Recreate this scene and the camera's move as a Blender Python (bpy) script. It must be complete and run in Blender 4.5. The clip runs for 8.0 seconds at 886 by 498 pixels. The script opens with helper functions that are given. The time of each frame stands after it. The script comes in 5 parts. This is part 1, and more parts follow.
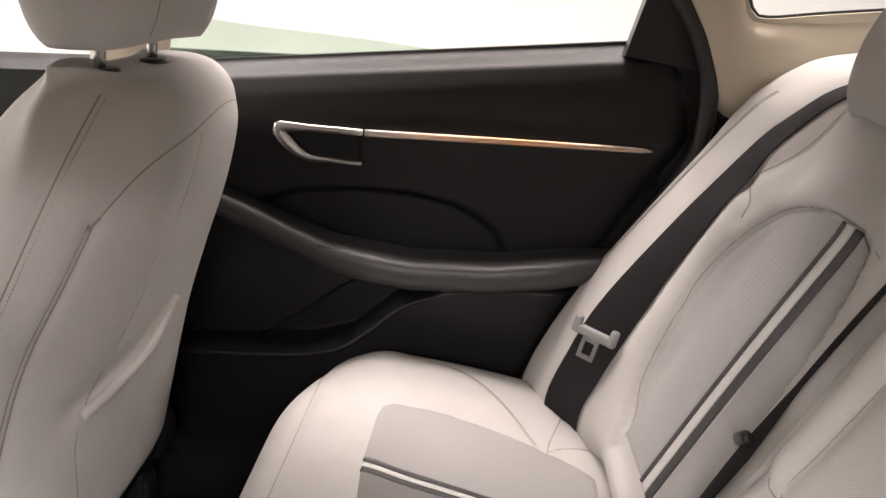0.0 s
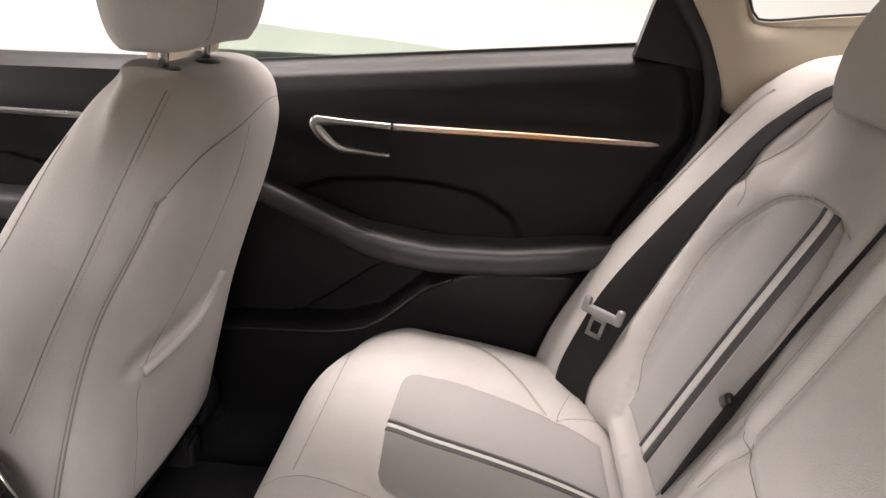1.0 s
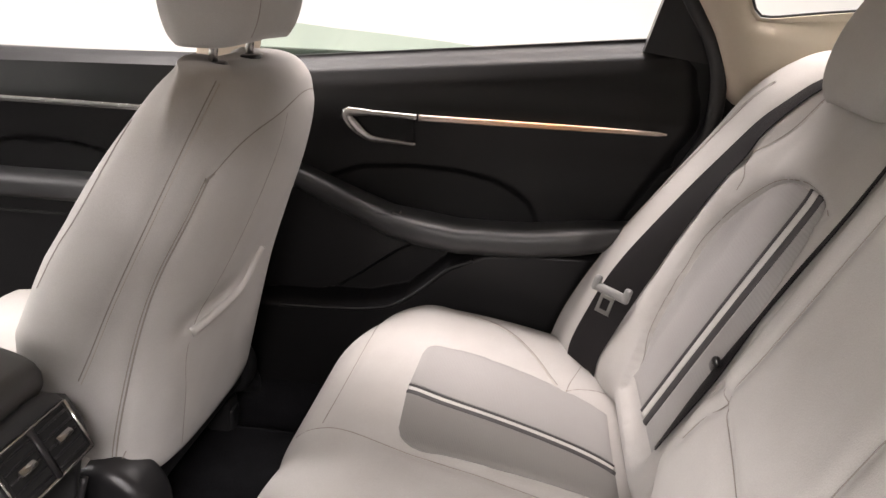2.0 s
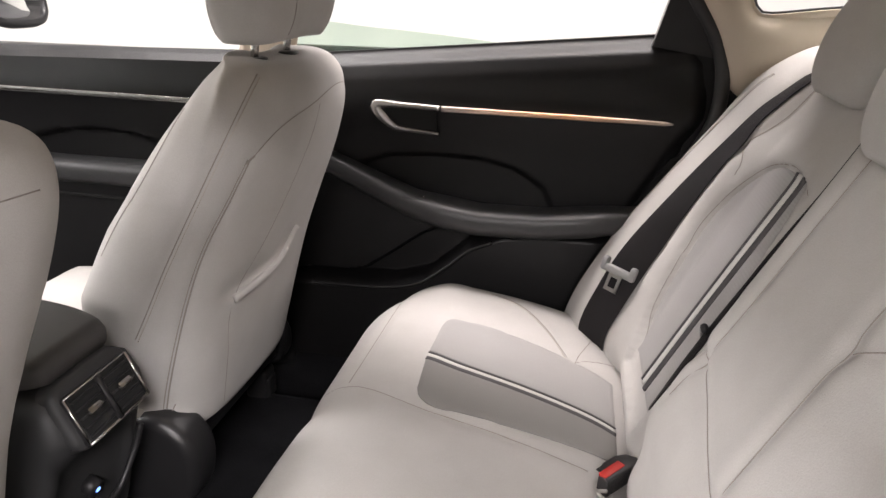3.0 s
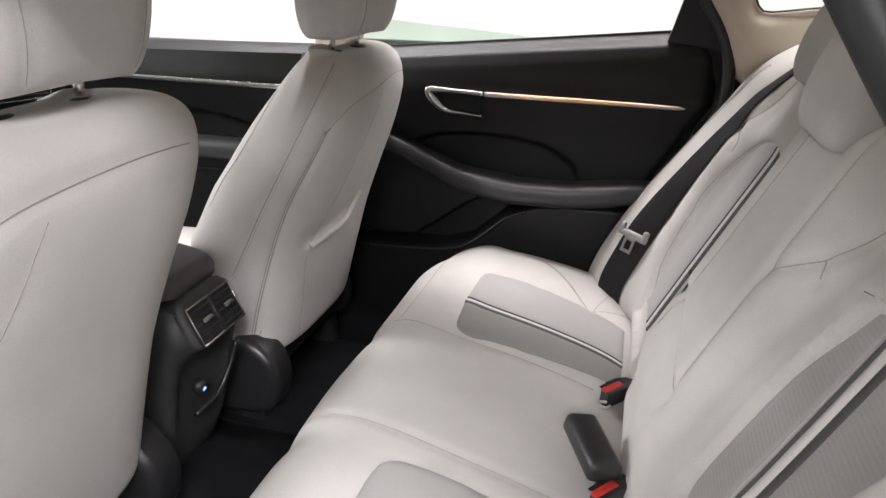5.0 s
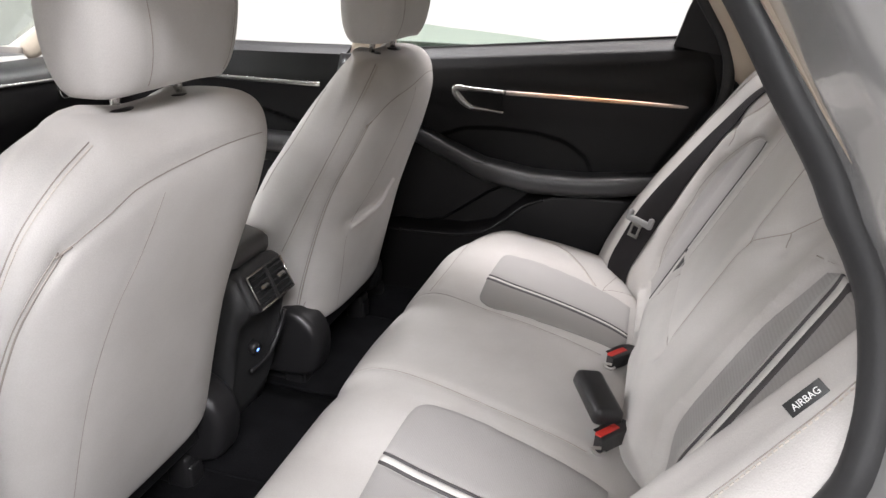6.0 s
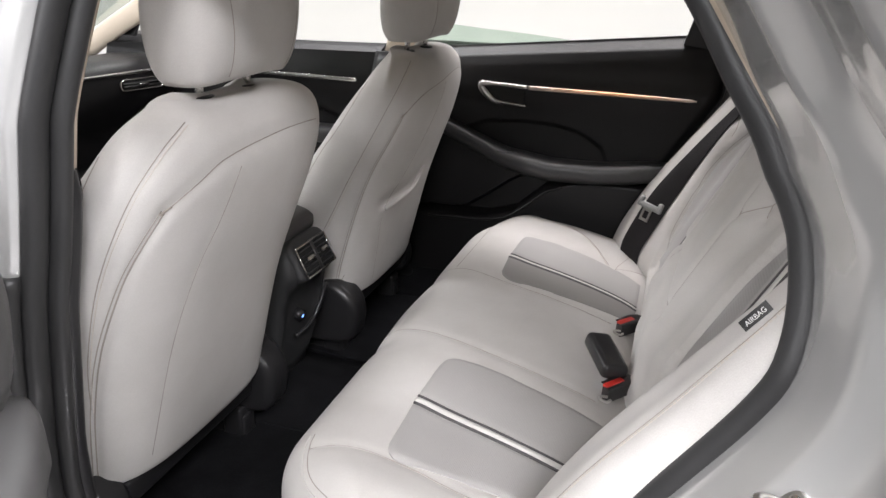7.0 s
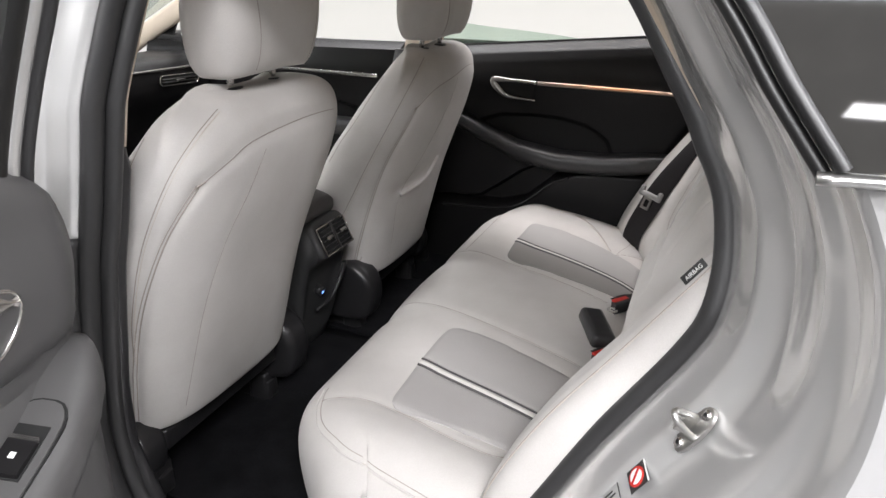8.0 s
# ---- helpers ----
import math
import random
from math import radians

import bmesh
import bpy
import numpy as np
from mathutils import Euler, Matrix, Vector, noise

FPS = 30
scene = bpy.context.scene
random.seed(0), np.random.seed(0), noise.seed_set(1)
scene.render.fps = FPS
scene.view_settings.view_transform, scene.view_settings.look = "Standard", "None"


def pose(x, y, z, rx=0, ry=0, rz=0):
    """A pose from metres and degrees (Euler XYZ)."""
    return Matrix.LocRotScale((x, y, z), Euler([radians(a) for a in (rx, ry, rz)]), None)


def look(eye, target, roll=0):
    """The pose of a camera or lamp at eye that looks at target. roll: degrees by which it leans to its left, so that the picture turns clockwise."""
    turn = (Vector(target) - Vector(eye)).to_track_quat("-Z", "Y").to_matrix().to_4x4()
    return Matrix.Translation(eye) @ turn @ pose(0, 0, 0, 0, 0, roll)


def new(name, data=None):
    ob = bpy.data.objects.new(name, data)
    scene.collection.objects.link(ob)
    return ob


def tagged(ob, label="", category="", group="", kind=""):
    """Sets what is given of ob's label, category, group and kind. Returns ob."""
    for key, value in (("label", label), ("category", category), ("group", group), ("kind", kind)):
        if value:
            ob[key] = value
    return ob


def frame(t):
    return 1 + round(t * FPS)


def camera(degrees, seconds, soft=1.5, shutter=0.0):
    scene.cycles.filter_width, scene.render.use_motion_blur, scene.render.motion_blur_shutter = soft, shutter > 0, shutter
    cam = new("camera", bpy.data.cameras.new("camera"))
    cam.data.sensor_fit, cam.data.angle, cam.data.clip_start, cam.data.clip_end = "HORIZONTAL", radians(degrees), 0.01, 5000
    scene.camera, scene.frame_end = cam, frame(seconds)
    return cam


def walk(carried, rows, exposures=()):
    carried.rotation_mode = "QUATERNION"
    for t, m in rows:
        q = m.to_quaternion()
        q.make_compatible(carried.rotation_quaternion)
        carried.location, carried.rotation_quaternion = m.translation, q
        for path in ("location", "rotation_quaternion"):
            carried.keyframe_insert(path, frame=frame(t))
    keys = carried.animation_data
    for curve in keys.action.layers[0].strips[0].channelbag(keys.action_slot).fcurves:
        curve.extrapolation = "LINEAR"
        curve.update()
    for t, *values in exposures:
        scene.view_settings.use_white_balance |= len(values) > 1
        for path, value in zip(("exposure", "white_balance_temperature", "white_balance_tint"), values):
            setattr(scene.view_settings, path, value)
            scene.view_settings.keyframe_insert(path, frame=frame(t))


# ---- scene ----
cam = camera(65.2, 8.0)
PATH = [
    (0, (0.051, -0.404, 1.113), (-0.01, 1.468, 0.413), 2.7),
    (0.5, (0.061, -0.447, 1.122), (-0.04, 1.421, 0.415), 2.6),
    (1, (0.069, -0.501, 1.125), (-0.073, 1.365, 0.418), 2.5),
    (1.5, (0.082, -0.549, 1.126), (-0.108, 1.312, 0.418), 2.3),
    (3, (0.152, -0.698, 1.135), (-0.192, 1.137, 0.415), 1.4),
    (3.5, (0.165, -0.747, 1.139), (-0.224, 1.076, 0.414), 1.2),
    (4, (0.189, -0.8, 1.142), (-0.246, 1.011, 0.413), 1.1),
    (4.5, (0.212, -0.86, 1.148), (-0.254, 0.941, 0.413), 1.0),
    (6, (0.25, -1.102, 1.189), (-0.276, 0.676, 0.44), 1.3),
    (6.5, (0.264, -1.187, 1.2), (-0.287, 0.583, 0.448), 1.3),
    (7, (0.287, -1.264, 1.204), (-0.297, 0.495, 0.451), 1.2),
    (7.5, (0.317, -1.314, 1.207), (-0.305, 0.432, 0.453), 1.0),
    (8, (0.376, -1.374, 1.215), (-0.285, 0.355, 0.459), 0.9),
]
walk(cam, [(t, look(eye, target, roll)) for t, eye, target, roll in PATH],
     exposures=[(0.0, -0.10, 7650, 23), (3.0, -0.10, 7300, 21), (4.5, -0.10, 7050, 19), (6.5, -0.27, 6950, 18), (8.0, -0.50, 6950, 17)])


# ---- light and room values ----
world = bpy.data.worlds.new("showroom_air")
scene.world = world
world.use_nodes = True
world.node_tree.nodes["Background"].inputs[0].default_value = (0.95, 0.96, 1.0, 1)
world.node_tree.nodes["Background"].inputs[1].default_value = 0.35
# ceiling panels: place and watts
LAMPS = [(-0.95, -4.25, 150.0), (0.8, -4.4, 190.0), (1.4, -2.8, 240.0), (2.5, -1.6, 330.0), (-1.2, -1.6, 50.0),
         (1.85, -7.4, 90.0), (-5.3, 0.2, 420.0), (-1.5, 1.65, 60.0), (-0.5, 1.2, 36.0), (0.25, 1.2, 50.0), (-1.4, -6.2, 320.0), (1.2, 1.75, 35.0)]


# ---- materials ----
def material(name, base, rough=0.6, metal=0.0, dark=None, scale=40.0, bump=0.1, fine=400.0, fine_bump=0.15,
             sheen=0.0, coat=0.0, amount=0.5, spec=0.5, weave=False):
    """Principled surface with colour variation at two scales and a fine relief."""
    m = bpy.data.materials.new(name)
    m.use_nodes = True
    nt = m.node_tree
    b = nt.nodes["Principled BSDF"]
    b.inputs["Roughness"].default_value = rough
    b.inputs["Metallic"].default_value = metal
    b.inputs["Specular IOR Level"].default_value = spec
    if sheen:
        b.inputs["Sheen Weight"].default_value = sheen
        b.inputs["Sheen Roughness"].default_value = 0.5
    if coat:
        b.inputs["Coat Weight"].default_value = coat
        b.inputs["Coat Roughness"].default_value = 0.04
    tc = nt.nodes.new("ShaderNodeTexCoord")
    big = nt.nodes.new("ShaderNodeTexNoise")
    big.inputs["Scale"].default_value = scale * 0.25
    big.inputs["Detail"].default_value = 4
    small = nt.nodes.new("ShaderNodeTexNoise")
    small.inputs["Scale"].default_value = fine
    small.inputs["Detail"].default_value = 3
    for n in (big, small):
        nt.links.new(tc.outputs["Object"], n.inputs["Vector"])
    dark = dark or tuple(c * 0.8 for c in base)
    mix = nt.nodes.new("ShaderNodeMixRGB")
    mix.inputs[1].default_value = (*dark, 1)
    mix.inputs[2].default_value = (*base, 1)
    ramp = nt.nodes.new("ShaderNodeMapRange")
    ramp.inputs[1].default_value, ramp.inputs[2].default_value = 0.3, 0.3 + amount
    add = nt.nodes.new("ShaderNodeMath")
    add.operation = "MULTIPLY_ADD"
    nt.links.new(small.outputs[0], add.inputs[0])
    add.inputs[1].default_value = 0.5
    half = nt.nodes.new("ShaderNodeMath")
    half.operation = "MULTIPLY"
    half.inputs[1].default_value = 0.5
    nt.links.new(big.outputs[0], half.inputs[0])
    nt.links.new(half.outputs[0], add.inputs[2])
    nt.links.new(add.outputs[0], ramp.inputs[0])
    nt.links.new(ramp.outputs[0], mix.inputs[0])
    nt.links.new(mix.outputs[0], b.inputs["Base Color"])
    bp = nt.nodes.new("ShaderNodeBump")
    bp.inputs["Strength"].default_value = fine_bump
    bp.inputs["Distance"].default_value = 0.001
    if weave:
        wv = nt.nodes.new("ShaderNodeTexWave")
        wv.bands_direction = "Z" if weave == "Z" else "X"
        wv.inputs["Scale"].default_value = 130
        wv.inputs["Distortion"].default_value = 2.5
        wv.inputs["Detail"].default_value = 2
        wv.inputs["Detail Scale"].default_value = 3
        nt.links.new(tc.outputs["Object"], wv.inputs["Vector"])
        nt.links.new(wv.outputs["Fac"], bp.inputs["Height"])
    else:
        nt.links.new(small.outputs[0], bp.inputs["Height"])
    if bump:
        bp2 = nt.nodes.new("ShaderNodeBump")
        bp2.inputs["Strength"].default_value = bump
        bp2.inputs["Distance"].default_value = 0.004
        nt.links.new(big.outputs[0], bp2.inputs["Height"])
        nt.links.new(bp.outputs[0], bp2.inputs["Normal"])
        nt.links.new(bp2.outputs[0], b.inputs["Normal"])
    else:
        nt.links.new(bp.outputs[0], b.inputs["Normal"])
    return m


FABRIC = material("cream_upholstery", (0.585, 0.562, 0.542), 0.9, dark=(0.47, 0.447, 0.427), scale=46, bump=0.30, fine=700, fine_bump=0.35, sheen=0.10, spec=0.14)
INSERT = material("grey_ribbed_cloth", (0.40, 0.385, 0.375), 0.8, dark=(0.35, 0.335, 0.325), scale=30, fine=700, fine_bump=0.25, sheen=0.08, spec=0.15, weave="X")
# Darker copy of the ribbed cloth, with shade put into its colour
INSERT_SHADE = material("grey_cloth_shaded", (0.26, 0.247, 0.235), 0.8, dark=(0.225, 0.212, 0.203), scale=30, fine=700, fine_bump=0.25, sheen=0.08, spec=0.15, weave="X")
STRIPE_W = material("pale_piping", (0.70, 0.675, 0.645), 0.55, scale=60, fine=600)
STRIPE_D = material("dark_piping", (0.075, 0.07, 0.072), 0.6, scale=60, fine=600)
# Darker than the cloth: the shade of the seam valleys is in its colour
SEAM = material("seam_valley_shade", (0.34, 0.30, 0.268), 0.8, scale=80, fine=900)
THREAD = material("pale_thread", (0.60, 0.54, 0.48), 0.7, scale=80, fine=900)
BLACK = material("black_grained_plastic", (0.021, 0.0203, 0.0215), 0.30, dark=(0.017, 0.0165, 0.0175), scale=20, bump=0.04, fine=1300, fine_bump=0.22, spec=0.45)
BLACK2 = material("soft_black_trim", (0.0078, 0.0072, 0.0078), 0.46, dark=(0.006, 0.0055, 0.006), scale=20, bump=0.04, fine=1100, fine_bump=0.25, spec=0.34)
# Paler copy of the black door trim, with lamp light in its colour
DOORTRIM_LIT = material("black_door_skin_lit", (0.072, 0.070, 0.070), 0.45, dark=(0.060, 0.058, 0.058), scale=20, bump=0.04, fine=1300, fine_bump=0.25, spec=0.5)
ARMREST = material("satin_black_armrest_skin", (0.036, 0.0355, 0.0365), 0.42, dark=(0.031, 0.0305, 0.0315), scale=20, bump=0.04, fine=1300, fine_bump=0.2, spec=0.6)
CONSOLEM = material("matt_dark_grey_console", (0.040, 0.040, 0.041), 0.48, dark=(0.034, 0.034, 0.035), scale=20, bump=0.03, fine=1200, fine_bump=0.2, spec=0.4)
LIDM = material("soft_dark_grey_lid", (0.075, 0.071, 0.070), 0.5, dark=(0.066, 0.062, 0.061), scale=20, bump=0.03, fine=1200, fine_bump=0.25, spec=0.4)
CARPET = material("black_carpet", (0.015, 0.015, 0.017), 0.95, dark=(0.003, 0.003, 0.0035), scale=70, bump=0.5, fine=420, fine_bump=1.0, spec=0.1)
RUBBER = material("black_rubber", (0.028, 0.0275, 0.028), 0.45, scale=20, fine=500, fine_bump=0.08)
BELT = material("woven_belt", (0.019, 0.0165, 0.0175), 0.6, dark=(0.014, 0.012, 0.013), scale=60, fine=1500, fine_bump=0.4, spec=0.2)
CHROME = material("satin_chrome", (0.72, 0.70, 0.68), 0.24, 1.0, scale=20, bump=0.0, fine=900, fine_bump=0.03)
STEEL = material("bright_steel", (0.66, 0.65, 0.63), 0.3, 1.0, scale=30, fine=600, fine_bump=0.06)
GREYPL = material("grey_plastic", (0.30, 0.295, 0.29), 0.4, scale=40, fine=900, fine_bump=0.08)
RED = material("red_button", (0.55, 0.03, 0.022), 0.38, scale=40, fine=900, fine_bump=0.03)
PAINT = material("silver_metallic_paint", (0.68, 0.673, 0.665), 0.25, 0.62, dark=(0.64, 0.633, 0.625), scale=10, bump=0.0, fine=2500, fine_bump=0.02, coat=1.0)
LINER = material("beige_headliner", (0.62, 0.53, 0.425), 0.85, dark=(0.58, 0.485, 0.39), scale=30, bump=0.05, fine=900, fine_bump=0.25)
WALLM = material("white_showroom_paint", (0.80, 0.79, 0.745), 0.7, dark=(0.77, 0.76, 0.715), scale=3, bump=0.02, fine=120, fine_bump=0.05)
CEILM = material("grey_exposed_ceiling", (0.40, 0.40, 0.40), 0.8, dark=(0.35, 0.35, 0.35), scale=3, bump=0.02, fine=120, fine_bump=0.05)
GREYWALL = material("grey_showroom_paint", (0.28, 0.28, 0.28), 0.7, dark=(0.25, 0.25, 0.25), scale=3, bump=0.02, fine=120, fine_bump=0.05)
FLOORM = material("dark_polished_floor", (0.13, 0.13, 0.132), 0.3, dark=(0.10, 0.10, 0.102), scale=4, bump=0.0, fine=60, fine_bump=0.02)
LABELM = material("black_label", (0.02, 0.02, 0.02), 0.45, scale=60, fine=800, fine_bump=0.05)
WHITE = material("white_print", (0.85, 0.85, 0.83), 0.5, scale=60, fine=800, fine_bump=0.03)
MIRROR = material("mirror_silver", (0.9, 0.9, 0.9), 0.02, 1.0, scale=5, bump=0.0, fine=20, fine_bump=0.0)
GLOSSBLACK = material("gloss_black_moulding", (0.008, 0.008, 0.008), 0.42, scale=20, bump=0.0, fine=600, fine_bump=0.02)
GAP = material("matte_black_gap", (0.006, 0.006, 0.006), 0.9, scale=60, fine=500, fine_bump=0.05)


def reflection_strip():
    """Brushed trim with an orange reflection put into its colour, fading towards both ends."""
    m = material("trim_with_warm_reflection", (0.83, 0.50, 0.33), 0.28, 1.0, scale=14, bump=0.0, fine=900, fine_bump=0.03)
    nt = m.node_tree
    tc = nt.nodes.new("ShaderNodeTexCoord")
    sep = nt.nodes.new("ShaderNodeSeparateXYZ")
    nt.links.new(tc.outputs["Object"], sep.inputs[0])
    rg = nt.nodes.new("ShaderNodeMapRange")
    rg.inputs[1].default_value, rg.inputs[2].default_value = -0.12, 0.34
    nt.links.new(sep.outputs[0], rg.inputs[0])
    ramp = nt.nodes.new("ShaderNodeValToRGB")
    ramp.color_ramp.elements[0].color = (0.66, 0.60, 0.56, 1)
    ramp.color_ramp.elements[1].color = (0.62, 0.55, 0.50, 1)
    # orange middle stretch: the reflected warm light as base colour
    for p, c in ((0.30, (0.80, 0.52, 0.37, 1)), (0.55, (0.86, 0.47, 0.27, 1)), (0.78, (0.74, 0.52, 0.40, 1))):
        ramp.color_ramp.elements.new(p).color = c
    nt.links.new(rg.outputs[0], ramp.inputs[0])
    nt.links.new(ramp.outputs[0], nt.nodes["Principled BSDF"].inputs["Base Color"])
    return m


WARM_REFLECTION = reflection_strip()


def glass(name, tint, rough=0.0):
    m = bpy.data.materials.new(name)
    m.use_nodes = True
    b = m.node_tree.nodes["Principled BSDF"]
    b.inputs["Base Color"].default_value = (*tint, 1)
    b.inputs["Transmission Weight"].default_value = 1.0
    b.inputs["Roughness"].default_value = rough
    b.inputs["IOR"].default_value = 1.45
    return m


def glow(name, colour, strength):
    m = bpy.data.materials.new(name)
    m.use_nodes = True
    b = m.node_tree.nodes["Principled BSDF"]
    b.inputs["Base Color"].default_value = (*colour, 1)
    b.inputs["Emission Color"].default_value = (*colour, 1)
    b.inputs["Emission Strength"].default_value = strength
    return m


GLASS = glass("green_tinted_glass", (0.80, 0.87, 0.82))
GREEN = glass("green_window_glass", (0.62, 0.74, 0.66))
DARKGLASS = material("privacy_glass", (0.034, 0.033, 0.031), 0.03, scale=5, bump=0.0, fine=50, fine_bump=0.0, spec=0.6)
PANEL = glow("light_panel", (1.0, 0.98, 0.95), 3.0)
BLUE = glow("blue_indicator", (0.15, 0.35, 1.0), 3.0)


# ---- mesh helpers ----
def mesh_of(name, verts, faces, smooth=True):
    me = bpy.data.meshes.new(name)
    me.from_pydata([tuple(float(c) for c in v) for v in verts], [], faces)
    bm = bmesh.new()
    bm.from_mesh(me)
    bmesh.ops.recalc_face_normals(bm, faces=bm.faces)
    bm.to_mesh(me)
    bm.free()
    if smooth:
        me.polygons.foreach_set("use_smooth", [True] * len(me.polygons))
    return me


def part(name, me, mat, parent=None, label=""):
    """Links a mesh (or a bmesh) as one object under a thing or a part."""
    if isinstance(me, bmesh.types.BMesh):
        bm, me = me, bpy.data.meshes.new(name)
        bmesh.ops.recalc_face_normals(bm, faces=bm.faces)
        bm.to_mesh(me)
        bm.free()
        me.polygons.foreach_set("use_smooth", [True] * len(me.polygons))
        me.set_sharp_from_angle(angle=radians(40))
    ob = new(name, me)
    if not me.materials:
        me.materials.append(mat)
    if parent:
        ob.parent = parent
        ob.matrix_parent_inverse = parent.matrix_world.inverted()
    if label:
        ob["label"] = label
    return ob


def thing(name, label, category, at=(0, 0, 0), group="", kind=""):
    ob = new(name, None)
    ob.empty_display_size = 0.05
    ob.location = at
    bpy.context.view_layer.update()
    return tagged(ob, label, category, group, kind)


def spline(pts, n):
    """Catmull-Rom curve through the points, n samples spread evenly along it."""
    p = np.array(pts, float)
    p = np.vstack([2 * p[0] - p[1], p, 2 * p[-1] - p[-2]])
    out = []
    for i in range(1, len(p) - 2):
        t = np.linspace(0, 1, 24, endpoint=(i == len(p) - 3))[:, None]
        a, b, c, d = p[i - 1], p[i], p[i + 1], p[i + 2]
        out.append(0.5 * (2 * b + (c - a) * t + (2 * a - 5 * b + 4 * c - d) * t ** 2 + (3 * b - a - 3 * c + d) * t ** 3))
    q = np.vstack(out)
    s = np.r_[0, np.cumsum(np.linalg.norm(np.diff(q, axis=0), axis=1))]
    u = np.linspace(0, s[-1], n)
    return np.stack([np.interp(u, s, q[:, k]) for k in range(q.shape[1])], 1)


def sstep(a, b, x):
    t = np.clip((x - a) / (b - a), 0, 1)
    return t * t * (3 - 2 * t)


def grid_faces(nu, nv, wrap=False):
    f = []
    for i in range(nu - 1):
        for j in range(nv if wrap else nv - 1):
            k = (j + 1) % nv
            f.append((i * nv + j, i * nv + k, (i + 1) * nv + k, (i + 1) * nv + j))
    return f


def loft(name, rings, cap=True, wrap=True):
    """Skin over rings of equal count."""
    n = len(rings[0])
    v = np.vstack(rings)
    f = grid_faces(len(rings), n, wrap)
    if cap and wrap:
        f.append(tuple(range(n))[::-1])
        f.append(tuple(range((len(rings) - 1) * n, len(rings) * n)))
    return mesh_of(name, v, f)


def slab(name, pts, thick, smooth=True):
    """A closed plate from a grid of points (nu, nv, 3), thickened by the vector or the number thick along the mean normal."""
    g = np.array(pts, float)
    nu, nv = g.shape[:2]
    if np.isscalar(thick):
        du = np.gradient(g, axis=0)
        dv = np.gradient(g, axis=1)
        nrm = np.cross(du, dv)
        nrm /= np.linalg.norm(nrm, axis=2, keepdims=True) + 1e-12
        h = g + nrm * thick
    else:
        h = g + np.array(thick)
    v = np.vstack([g.reshape(-1, 3), h.reshape(-1, 3)])
    o = nu * nv
    f = grid_faces(nu, nv)
    f += [tuple(o + i for i in q)[::-1] for q in grid_faces(nu, nv)]
    rim = [i * nv for i in range(nu)] + [(nu - 1) * nv + j for j in range(1, nv)] + [i * nv + nv - 1 for i in range(nu - 2, -1, -1)] + list(range(nv - 2, 0, -1))
    for a, b in zip(rim, rim[1:] + rim[:1]):
        f.append((a, b, b + o, a + o))
    me = mesh_of(name, v, f, smooth)
    me.set_sharp_from_angle(angle=radians(45))
    return me


def tube(name, pts, r, r2=None, up=(0, 0, 1), n=10, closed=False):
    """A rod of elliptic section along points: r along the side, r2 along up."""
    p = np.array(pts, float)
    t = np.gradient(p, axis=0)
    if closed:
        t = np.roll(p, -1, 0) - np.roll(p, 1, 0)
    t /= np.linalg.norm(t, axis=1, keepdims=True) + 1e-12
    ups = np.broadcast_to(np.array(up, float), p.shape)
    side = np.cross(t, ups)
    side /= np.linalg.norm(side, axis=1, keepdims=True) + 1e-12
    top = np.cross(side, t)
    r2 = r if r2 is None else r2
    a = np.linspace(0, 2 * np.pi, n, endpoint=False)
    rr = np.broadcast_to(np.asarray(r, float).reshape(-1, 1) if not np.isscalar(r) else r, (len(p), 1))
    rs = np.broadcast_to(np.asarray(r2, float).reshape(-1, 1) if not np.isscalar(r2) else r2, (len(p), 1))
    rings = [p[i] + np.cos(a)[:, None] * side[i] * rr[i] + np.sin(a)[:, None] * top[i] * rs[i] for i in range(len(p))]
    if closed:
        rings.append(rings[0])
        return loft(name, rings, cap=False)
    return loft(name, rings)


def rbox(size, at=(0, 0, 0), bevel=0.005, seg=3, turn=(0, 0, 0), taper=None):
    """A bevelled box as a bmesh. taper: scale of the top's x and y."""
    bm = bmesh.new()
    bmesh.ops.create_cube(bm, size=1)
    for v in bm.verts:
        v.co = Vector((v.co.x * size[0], v.co.y * size[1], v.co.z * size[2]))
        if taper and v.co.z > 0:
            v.co.x *= taper[0]
            v.co.y *= taper[1]
    if bevel:
        bmesh.ops.bevel(bm, geom=list(bm.edges), offset=bevel, segments=seg, profile=0.5, affect="EDGES")
    bmesh.ops.transform(bm, matrix=pose(*at, *turn), verts=bm.verts)
    return bm


def plate(outline, depth, frame_m, bevel=0.002, seg=2, both=False):
    """A flat plate from an outline in its own x, y, of that depth along its z, set at the pose frame_m."""
    bm = bmesh.new()
    vs = [bm.verts.new((x, y, 0)) for x, y in outline]
    f = bm.faces.new(vs)
    r = bmesh.ops.extrude_face_region(bm, geom=[f])
    bmesh.ops.translate(bm, vec=(0, 0, depth), verts=[g for g in r["geom"] if isinstance(g, bmesh.types.BMVert)])
    if bevel:
        top = [e for e in bm.edges if all(abs(v.co.z - depth) < 1e-6 for v in e.verts) or (both and all(abs(v.co.z) < 1e-6 for v in e.verts))]
        bmesh.ops.bevel(bm, geom=top, offset=bevel, segments=seg, profile=0.5, affect="EDGES")
    bmesh.ops.transform(bm, matrix=frame_m, verts=bm.verts)
    return bm


